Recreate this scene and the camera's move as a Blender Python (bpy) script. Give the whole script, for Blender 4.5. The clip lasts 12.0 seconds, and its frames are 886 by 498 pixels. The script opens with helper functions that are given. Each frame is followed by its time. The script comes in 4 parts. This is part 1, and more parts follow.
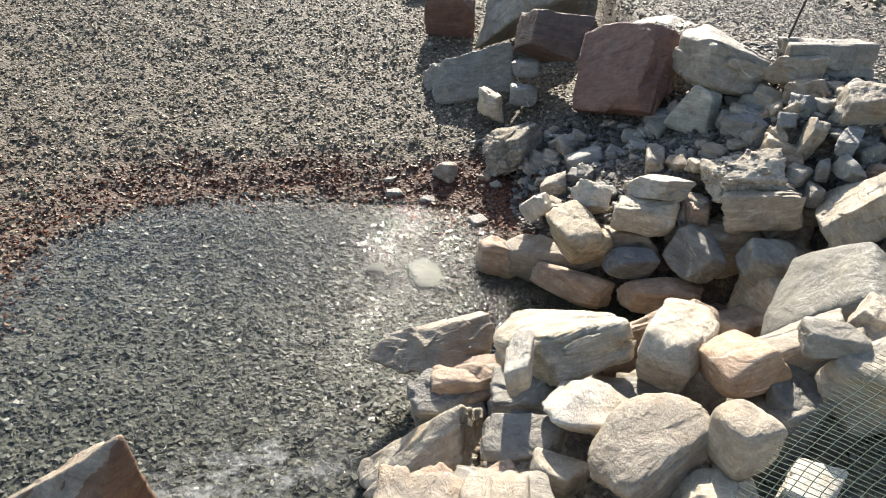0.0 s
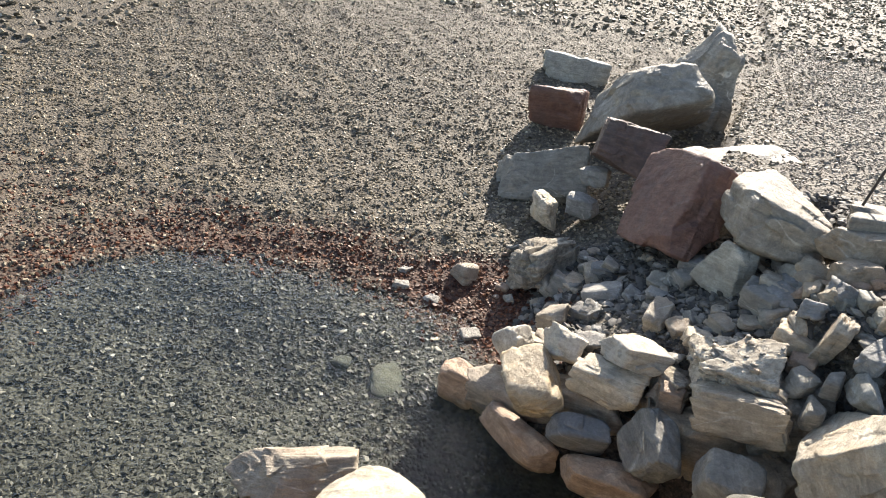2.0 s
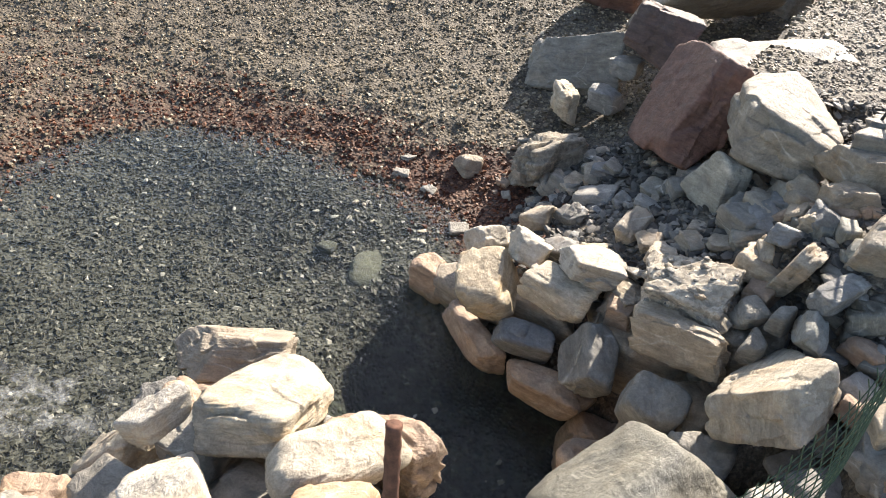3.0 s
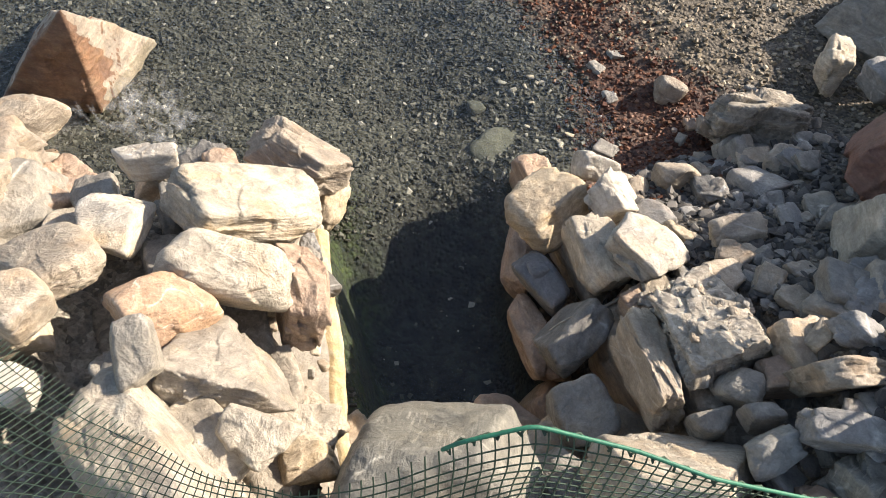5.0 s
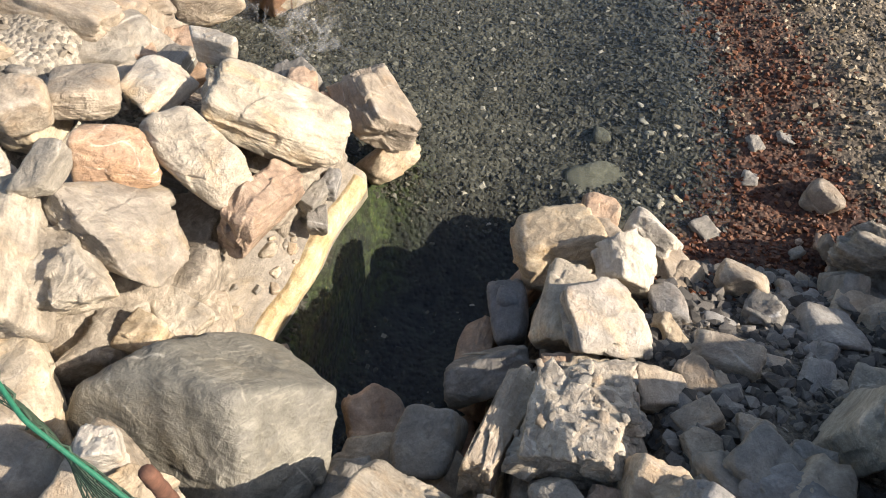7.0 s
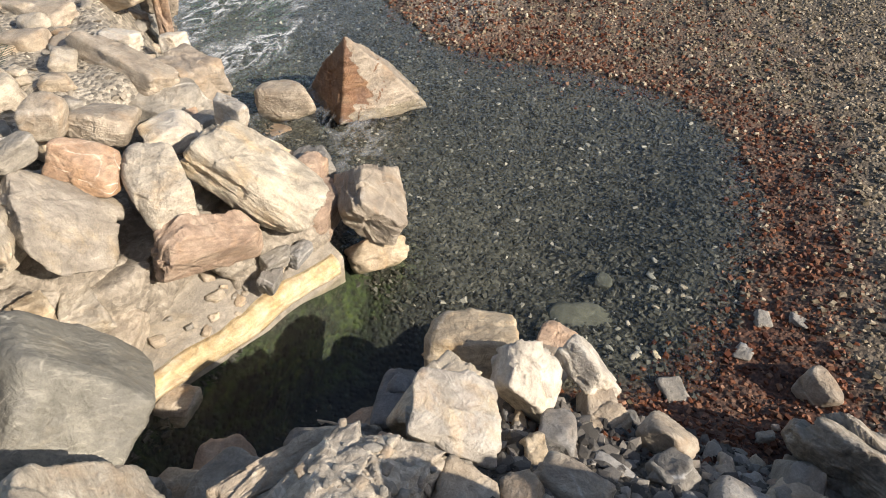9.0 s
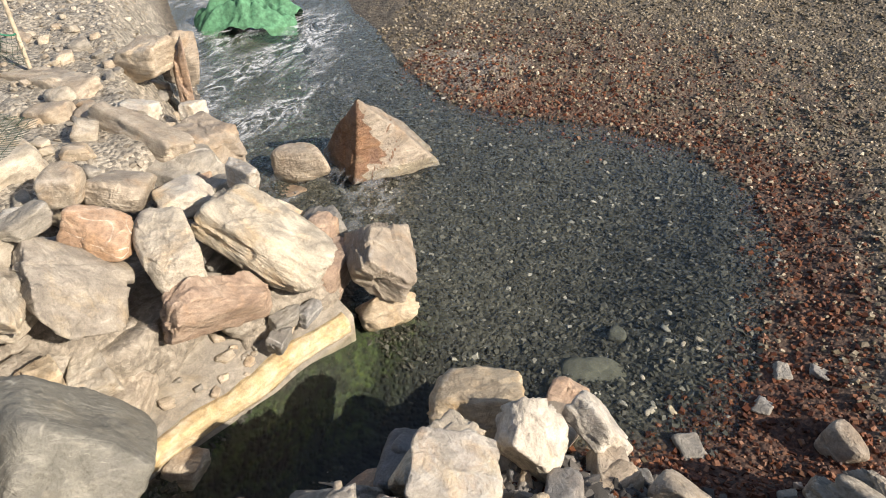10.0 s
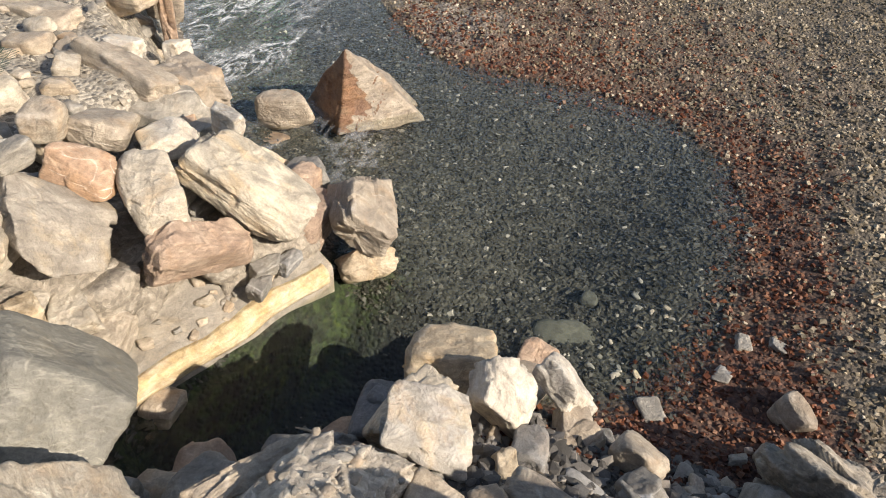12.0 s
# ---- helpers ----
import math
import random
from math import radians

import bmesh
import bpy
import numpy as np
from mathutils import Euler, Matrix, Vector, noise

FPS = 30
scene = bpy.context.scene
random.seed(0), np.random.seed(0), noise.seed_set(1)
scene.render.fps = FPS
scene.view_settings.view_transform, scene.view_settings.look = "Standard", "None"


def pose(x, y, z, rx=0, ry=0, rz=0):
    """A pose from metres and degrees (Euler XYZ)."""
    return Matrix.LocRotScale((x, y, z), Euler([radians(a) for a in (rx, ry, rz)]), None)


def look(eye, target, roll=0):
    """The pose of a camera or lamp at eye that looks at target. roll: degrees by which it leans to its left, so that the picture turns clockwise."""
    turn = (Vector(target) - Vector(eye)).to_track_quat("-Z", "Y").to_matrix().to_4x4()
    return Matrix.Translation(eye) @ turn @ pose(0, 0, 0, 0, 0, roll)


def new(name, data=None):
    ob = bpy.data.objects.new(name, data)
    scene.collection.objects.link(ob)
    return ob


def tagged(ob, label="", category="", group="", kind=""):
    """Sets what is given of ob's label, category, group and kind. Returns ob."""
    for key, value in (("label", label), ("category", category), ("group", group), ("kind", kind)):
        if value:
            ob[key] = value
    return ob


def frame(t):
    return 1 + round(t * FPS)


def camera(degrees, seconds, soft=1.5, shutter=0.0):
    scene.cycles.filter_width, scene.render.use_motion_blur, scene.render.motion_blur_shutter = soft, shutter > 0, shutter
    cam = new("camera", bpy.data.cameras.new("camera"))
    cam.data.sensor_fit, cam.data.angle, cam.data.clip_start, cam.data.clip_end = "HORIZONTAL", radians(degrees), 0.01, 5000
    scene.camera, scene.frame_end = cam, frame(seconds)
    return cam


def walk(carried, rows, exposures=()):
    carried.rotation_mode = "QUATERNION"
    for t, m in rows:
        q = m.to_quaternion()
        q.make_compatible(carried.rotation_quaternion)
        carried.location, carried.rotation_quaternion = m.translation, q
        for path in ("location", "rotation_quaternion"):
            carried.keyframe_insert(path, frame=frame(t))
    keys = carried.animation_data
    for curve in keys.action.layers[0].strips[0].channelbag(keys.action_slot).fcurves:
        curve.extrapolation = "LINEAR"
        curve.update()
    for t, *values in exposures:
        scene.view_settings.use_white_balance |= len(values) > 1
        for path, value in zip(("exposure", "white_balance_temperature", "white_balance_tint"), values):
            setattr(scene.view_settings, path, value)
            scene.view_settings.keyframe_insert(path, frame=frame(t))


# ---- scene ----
cam = camera(65.4, 12.0, 1.0)
ROWS = [
    (0.0, -0.039, -0.126, 2.164, 57.84, -3.77, 0.77),
    (0.5, 0.168, 0.011, 2.171, 58.34, -5.71, -4.44),
    (1.0, 0.408, 0.142, 2.212, 60.47, -5.74, 1.66),
    (1.5, 0.703, 0.253, 2.388, 59.41, -5.79, 11.52),
    (2.0, 0.921, 0.418, 2.384, 60.35, -6.12, 20.52),
    (2.5, 1.155, 0.595, 2.442, 53.57, -4.88, 22.76),
    (3.0, 1.41, 0.758, 2.46, 49.42, -4.33, 29.78),
    (3.5, 1.59, 0.932, 2.485, 47.05, -4.88, 37.1),
    (3.7, 1.648, 1.037, 2.485, 45.32, -6.34, 42.62),
    (5.3, 2.008, 1.759, 2.494, 35.09, -4.0, 69.73),
    (5.5, 2.049, 1.872, 2.507, 35.77, -6.06, 70.6),
    (6.0, 2.103, 2.094, 2.513, 38.19, -3.07, 81.45),
    (6.5, 2.102, 2.299, 2.466, 34.78, -2.72, 90.45),
    (7.0, 2.048, 2.494, 2.387, 35.09, -1.73, 99.76),
    (7.5, 2.074, 2.745, 2.324, 40.53, -4.16, 108.79),
    (7.7, 2.085, 2.847, 2.305, 42.46, -5.59, 110.94),
    (9.3, 1.986, 3.265, 2.193, 50.3, -0.58, 117.94),
    (9.5, 1.976, 3.277, 2.201, 52.59, -1.28, 116.51),
    (10.0, 1.969, 3.307, 2.208, 53.54, 0.87, 118.57),
    (10.5, 1.973, 3.313, 2.208, 52.23, -0.18, 122.42),
    (11.0, 1.985, 3.289, 2.221, 51.21, -3.51, 122.3),
    (11.5, 1.986, 3.289, 2.234, 49.49, -3.81, 120.47),
    (12.0, 2.0, 3.295, 2.248, 49.66, -2.98, 118.94),
]
walk(cam, [(t, pose(x, y, z, rx, ry, rz)) for t, x, y, z, rx, ry, rz in ROWS],
     [(0.0, 1.20, 6690, 10), (1.5, 1.23, 6690, 10), (2.5, 1.36, 6890, 13), (3.5, 1.38, 6890, 13), (5.5, 1.08, 7010, 15), (7.5, 0.89, 7030, 15), (9.3, 0.66, 6860, 14), (12.0, 0.66, 6860, 14)])

# ---- light ----
WATER = 0.22
world = bpy.data.worlds.new("sky")
scene.world = world
world.use_nodes = True
sky = world.node_tree.nodes.new("ShaderNodeTexSky")
sky.sky_type, sky.sun_disc = "NISHITA", False
sky.sun_elevation, sky.sun_rotation = radians(31), radians(3)
background = world.node_tree.nodes["Background"]
background.inputs["Strength"].default_value = 0.105
world.node_tree.links.new(sky.outputs[0], background.inputs["Color"])
sun_data = bpy.data.lights.new("sun", "SUN")
sun_data.energy, sun_data.angle, sun_data.color = 4.8, radians(0.53), (1.0, 0.94, 0.84)
sun = new("sun", sun_data)
sun.matrix_world = look((0.45, 8.560, 5.15), (0, 0, 0))


# ---- materials ----
class Nodes:
    """Short hand for building a node material."""

    def __init__(self, name):
        self.mat = bpy.data.materials.new(name)
        self.mat.use_nodes = True
        self.tree = self.mat.node_tree
        self.bsdf = self.tree.nodes["Principled BSDF"]
        self.out = self.tree.nodes["Material Output"]

    def add(self, kind, **values):
        node = self.tree.nodes.new("ShaderNode" + kind)
        for key, value in values.items():
            node.inputs[key].default_value = value
        return node

    def link(self, a, b):
        self.tree.links.new(a, b)

    def coords(self, scale=(1, 1, 1), shift=True, turn=(0, 0, 0)):
        """Object coordinates in metres, shifted for each object by its random value."""
        source = self.add("TexCoord").outputs["Object"]
        mapping = self.add("Mapping", Scale=scale, Rotation=turn)
        self.link(source, mapping.inputs["Vector"])
        if shift:
            info = self.add("ObjectInfo")
            mult = self.tree.nodes.new("ShaderNodeMath")
            mult.operation = "MULTIPLY"
            mult.inputs[1].default_value = 37.0
            self.link(info.outputs["Random"], mult.inputs[0])
            comb = self.add("CombineXYZ")
            for k in range(3):
                self.link(mult.outputs[0], comb.inputs[k])
            self.link(comb.outputs[0], mapping.inputs["Location"])
        return mapping.outputs[0]

    def noise(self, vector, scale, detail=4.0, rough=0.6, twist=0.0):
        node = self.add("TexNoise", Scale=scale, Detail=detail, Roughness=rough, Distortion=twist)
        self.link(vector, node.inputs["Vector"])
        return node.outputs["Fac"]

    def ramp(self, fac, stops):
        node = self.add("ValToRGB")
        while len(node.color_ramp.elements) < len(stops):
            node.color_ramp.elements.new(0.5)
        for e, (at, c) in zip(node.color_ramp.elements, stops):
            e.position = at
            e.color = (c, c, c, 1) if isinstance(c, (int, float)) else (*c, 1)
        self.link(fac, node.inputs[0])
        return node.outputs[0]

    def mix(self, fac, a, b, blend="MIX"):
        node = self.tree.nodes.new("ShaderNodeMix")
        node.data_type, node.blend_type = "RGBA", blend
        for value, socket in ((fac, node.inputs[0]), (a, node.inputs[6]), (b, node.inputs[7])):
            if isinstance(value, (int, float)):
                socket.default_value = value
            elif isinstance(value, tuple):
                socket.default_value = (*value, 1)
            else:
                self.link(value, socket)
        return node.outputs[2]

    def math(self, op, a, b=0.0):
        node = self.tree.nodes.new("ShaderNodeMath")
        node.operation = op
        for value, socket in ((a, node.inputs[0]), (b, node.inputs[1])):
            if isinstance(value, (int, float)):
                socket.default_value = value
            else:
                self.link(value, socket)
        return node.outputs[0]

    def bump(self, height, strength, distance, normal=None):
        node = self.add("Bump", Strength=strength, Distance=distance)
        self.link(height, node.inputs["Height"])
        if normal is not None:
            self.link(normal, node.inputs["Normal"])
        return node.outputs[0]


def rock_material(name, dark, mid, light, stain=(0.42, 0.24, 0.1), stain_amount=0.35, vein=0.5, vein_colour=(0.72, 0.69, 0.62), layers=1.9, rough=0.6, relief=1.0, spread=0.45, width=0.012, bedding=0.4, veining=2.6, scratches=0.0):
    """Stone with bedding streaks, blotches, mineral veins and rusty stains."""
    n = Nodes(name)
    v = n.coords()
    streak = n.coords(scale=(1.0, 1.0, layers), turn=(0.35, 0.2, 0.0))
    bed = n.noise(streak, 7, 8, 0.68, 1.3)
    grain = n.noise(v, 150, 3, 0.75)
    mottle = n.noise(v, 26, 6, 0.75, 0.6)
    big = n.noise(v, 4.0, 3, 0.5)
    colour = n.ramp(bed, [(0.3, dark), (0.47, mid), (0.66, light)])
    colour = n.mix(n.ramp(big, [(0.35, 0.0), (0.65, 0.45)]), colour, mid)
    colour = n.mix(n.ramp(n.noise(v, 5.5, 5, 0.65, 0.8), [(0.52, 0.0), (0.68, stain_amount)]), colour, stain)
    # greyer weathered patches with clear edges
    colour = n.mix(n.ramp(n.noise(v, 6.5, 3, 0.5, 0.4), [(0.53, 0.0), (0.58, 0.38)]), colour, tuple(0.9 * a + 0.1 * b for a, b in zip(dark, (0.5, 0.5, 0.5))))
    # thin pale veins where a distorted noise crosses its middle value
    band = n.math("ABSOLUTE", n.math("SUBTRACT", n.noise(streak, veining, 1.5, 0.4, 0.35), 0.5))
    veins = n.ramp(band, [(0.0, 1.0), (width, 0.0)])
    where = n.ramp(n.noise(v, 3.0, 1), [(spread, 0.0), (spread + 0.15, 1.0)])
    broken = n.ramp(n.noise(v, 13, 3, 0.6), [(0.42, 0.0), (0.6, 1.0)])
    colour = n.mix(n.math("MULTIPLY", n.math("MULTIPLY", n.math("MULTIPLY", veins, broken), where), vein), colour, vein_colour)
    lines = n.noise(n.coords(scale=(1.0, 1.0, 7.0), turn=(0.35, 0.2, 0.0)), 9, 5, 0.6, 0.5)
    colour = n.mix(bedding, colour, n.ramp(lines, [(0.32, 0.26), (0.5, 0.5), (0.68, 0.72)]), "OVERLAY")
    colour = n.mix(0.5, colour, n.ramp(mottle, [(0.34, 0.3), (0.5, 0.5), (0.66, 0.7)]), "OVERLAY")
    colour = n.mix(0.4, colour, n.ramp(grain, [(0.3, 0.32), (0.7, 0.72)]), "OVERLAY")
    # short pale scratches lying two ways
    for turn in ((0.3, 0.2, 0.6), (0.1, 0.5, 2.2)) if scratches else ():
        stroke = n.noise(n.coords(scale=(1.0, 7.0, 1.0), turn=turn), 13, 3, 0.5, 0.9)
        patch = n.ramp(n.noise(v, 7, 3, 0.6), [(0.44, 0.0), (0.58, 1.0)])
        colour = n.mix(n.math("MULTIPLY", n.math("MULTIPLY", n.ramp(stroke, [(0.57, 0.0), (0.63, 1.0)]), patch), scratches), colour, vein_colour)
    # dark hairline cracks
    split = n.math("ABSOLUTE", n.math("SUBTRACT", n.noise(streak, 6, 5, 0.6, 0.7), 0.5))
    crack = n.ramp(split, [(0.0, 0.0), (0.011, 1.0)])
    some = n.ramp(n.noise(v, 4.5, 2), [(0.58, 0.0), (0.70, 0.4)])
    colour = n.mix(n.math("MULTIPLY", n.math("SUBTRACT", 1.0, crack), some), colour, tuple(c * 0.45 for c in dark))
    info = n.add("ObjectInfo")
    colour = n.mix(1.0, colour, n.ramp(info.outputs["Random"], [(0.0, (0.80, 0.80, 0.81)), (0.5, (1.0, 1.0, 1.0)), (1.0, (1.10, 1.06, 1.0))]), "MULTIPLY")
    n.link(colour, n.bsdf.inputs["Base Color"])
    n.bsdf.inputs["Roughness"].default_value = rough
    n.bsdf.inputs["Specular IOR Level"].default_value = 0.5
    chips = n.add("TexVoronoi", Scale=24.0)
    n.link(streak, chips.inputs["Vector"])
    tone = n.add("RGBToBW")
    n.link(chips.outputs["Color"], tone.inputs[0])
    b1 = n.bump(bed, 0.6 * relief, 0.03)
    b2 = n.bump(lines, 0.35 * relief, 0.010, n.bump(mottle, 0.58 * relief, 0.02, b1))
    b3 = n.bump(n.math("MAXIMUM", crack, n.math("SUBTRACT", 1.0, some)), 0.5 * relief, 0.010, b2)
    b4 = n.bump(tone.outputs[0], 0.38, 0.008, b3)
    n.link(n.bump(grain, 0.5, 0.004, b4), n.bsdf.inputs["Normal"])
    return n.mat


CREAM = rock_material("cream_stone", (0.285, 0.240, 0.178), (0.466, 0.402, 0.305), (0.605, 0.539, 0.425), (0.602, 0.406, 0.211), 0.5, 0.3)
WHITE = rock_material("white_stone", (0.359, 0.319, 0.253), (0.522, 0.472, 0.392), (0.627, 0.581, 0.500), (0.690, 0.480, 0.240), 0.45, 0.3)
WEATHERED = rock_material("weathered_cream_stone", (0.243, 0.216, 0.171), (0.396, 0.353, 0.278), (0.648, 0.573, 0.445), (0.60, 0.43, 0.23), 0.5, 0.3)
GREY = rock_material("grey_stone", (0.152, 0.140, 0.119), (0.255, 0.237, 0.201), (0.388, 0.358, 0.303), (0.332, 0.255, 0.166), 0.35, 0.95)
BOULDER_GREY = rock_material("smooth_scratched_grey_stone", (0.118, 0.113, 0.095), (0.172, 0.166, 0.139), (0.235, 0.226, 0.188), (0.30, 0.25, 0.165), 0.3, 0.75, (0.50, 0.475, 0.40), 1.4, 0.55, 0.8, 0.05, 0.008, 0.2, 3.0, scratches=0.3)
SUNKEN = rock_material("silted_sunken_stone", (0.075, 0.080, 0.066), (0.105, 0.110, 0.090), (0.145, 0.150, 0.122), (0.12, 0.12, 0.08), 0.3, 0.2, (0.2, 0.2, 0.17), 1.4, 1.0, 0.6)
SLATE = rock_material("blue_slate", (0.144, 0.140, 0.132), (0.236, 0.230, 0.216), (0.356, 0.345, 0.322), (0.299, 0.230, 0.161), 0.35, 0.6)
TAN = rock_material("tan_stone", (0.246, 0.196, 0.141), (0.374, 0.310, 0.230), (0.529, 0.455, 0.350), (0.448, 0.281, 0.140), 0.45, 0.4)
BROWN = rock_material("brown_stone", (0.236, 0.159, 0.111), (0.367, 0.262, 0.185), (0.498, 0.384, 0.283), (0.442, 0.262, 0.138), 0.5, 0.2)
ORANGE = rock_material("orange_veined_stone", (0.328, 0.198, 0.116), (0.451, 0.293, 0.185), (0.588, 0.437, 0.308), (0.520, 0.300, 0.137), 0.4, 1.0, (0.847, 0.738, 0.588), layers=3.6, spread=0.2, width=0.02, veining=5.5)
OCHRE = rock_material("ochre_stone", (0.264, 0.198, 0.120), (0.408, 0.324, 0.216), (0.564, 0.480, 0.348), (0.504, 0.312, 0.120), 0.6, 0.2)
RED = rock_material("red_slate", (0.112, 0.058, 0.044), (0.168, 0.086, 0.064), (0.225, 0.128, 0.098), (0.2, 0.11, 0.06), 0.35, 0.15, (0.35, 0.25, 0.2))
DARK_RED = rock_material("dark_brown_slate", (0.062, 0.042, 0.036), (0.098, 0.064, 0.054), (0.15, 0.10, 0.085), (0.12, 0.08, 0.05), 0.3, 0.15, (0.3, 0.24, 0.2))
RUST = rock_material("rusty_stone", (0.15, 0.075, 0.04), (0.24, 0.125, 0.065), (0.36, 0.23, 0.13), (0.3, 0.15, 0.06), 0.5, 0.1)
LEDGE_ROCK = rock_material("grey_tan_ledge", (0.191, 0.166, 0.131), (0.292, 0.256, 0.207), (0.405, 0.361, 0.294), (0.450, 0.330, 0.171), 0.4, 0.5, layers=1.0)
LEDGE_GREY = rock_material("flat_grey_ledge", (0.165, 0.148, 0.122), (0.25, 0.225, 0.185), (0.34, 0.308, 0.255), (0.36, 0.27, 0.15), 0.35, 0.5, layers=1.0, relief=0.8)
CRUST = rock_material("yellowish_lime_crust", (0.40, 0.27, 0.11), (0.57, 0.45, 0.26), (0.67, 0.60, 0.45), (0.50, 0.33, 0.12), 0.7, 0.0, layers=1.0, rough=0.8, relief=0.7)
BLUEGREY = rock_material("pale_bluish_stone", (0.206, 0.205, 0.180), (0.319, 0.314, 0.274), (0.442, 0.428, 0.375), (0.399, 0.327, 0.218), 0.3, 0.5)


def gravel_material(name, stops, rough, specular=0.25):
    """Pebbles whose colour changes from one to the next."""
    n = Nodes(name)
    geo = n.add("NewGeometry")
    colour = n.ramp(geo.outputs["Random Per Island"], stops)
    v = n.coords(shift=False)
    colour = n.mix(0.5, colour, n.ramp(n.noise(v, 260, 3), [(0.3, 0.3), (0.7, 0.75)]), "OVERLAY")
    big = n.noise(v, 1.6, 3)
    colour = n.mix(1.0, colour, n.ramp(big, [(0.3, (0.75, 0.75, 0.75)), (0.7, (1.15, 1.12, 1.08))]), "MULTIPLY")
    patch = n.noise(v, 7.0, 3, 0.6)
    colour = n.mix(1.0, colour, n.ramp(patch, [(0.32, (0.68, 0.68, 0.68)), (0.68, (1.22, 1.21, 1.2))]), "MULTIPLY")
    n.link(colour, n.bsdf.inputs["Base Color"])
    n.bsdf.inputs["Roughness"].default_value = rough
    n.bsdf.inputs["Specular IOR Level"].default_value = specular
    n.link(n.bump(n.noise(v, 300, 3), 0.4, 0.003), n.bsdf.inputs["Normal"])
    return n.mat


DRY_GRAVEL = gravel_material("dry_gravel", [(0.0, (0.06, 0.048, 0.030)), (0.35, (0.155, 0.126, 0.082)), (0.75, (0.275, 0.230, 0.158)), (0.95, (0.40, 0.343, 0.25)), (1.0, (0.56, 0.50, 0.39))], 0.55)
WET_GRAVEL = gravel_material("wet_bed_gravel", [(0.0, (0.026, 0.027, 0.022)), (0.5, (0.052, 0.054, 0.045)), (0.86, (0.085, 0.087, 0.074)), (0.965, (0.15, 0.15, 0.13)), (1.0, (0.42, 0.41, 0.37))], 0.45)
RUSTY_GRAVEL = gravel_material("rust_stained_gravel", [(0.0, (0.03, 0.011, 0.006)), (0.4, (0.085, 0.029, 0.014)), (0.75, (0.16, 0.06, 0.028)), (1.0, (0.28, 0.16, 0.10))], 0.5)
TAN_GRAVEL = gravel_material("sandy_gravel", [(0.0, (0.10, 0.085, 0.064)), (0.4, (0.20, 0.172, 0.135)), (0.8, (0.29, 0.255, 0.203)), (1.0, (0.42, 0.375, 0.31))], 0.55)
PALE_GRAVEL = gravel_material("pale_dusty_chips", [(0.0, (0.18, 0.158, 0.124)), (0.5, (0.30, 0.268, 0.214)), (1.0, (0.48, 0.44, 0.365))], 0.7)
RUBBLE = gravel_material("slate_chips", [(0.0, (0.04, 0.038, 0.034)), (0.4, (0.095, 0.089, 0.08)), (0.8, (0.175, 0.163, 0.145)), (1.0, (0.32, 0.295, 0.255))], 0.6)


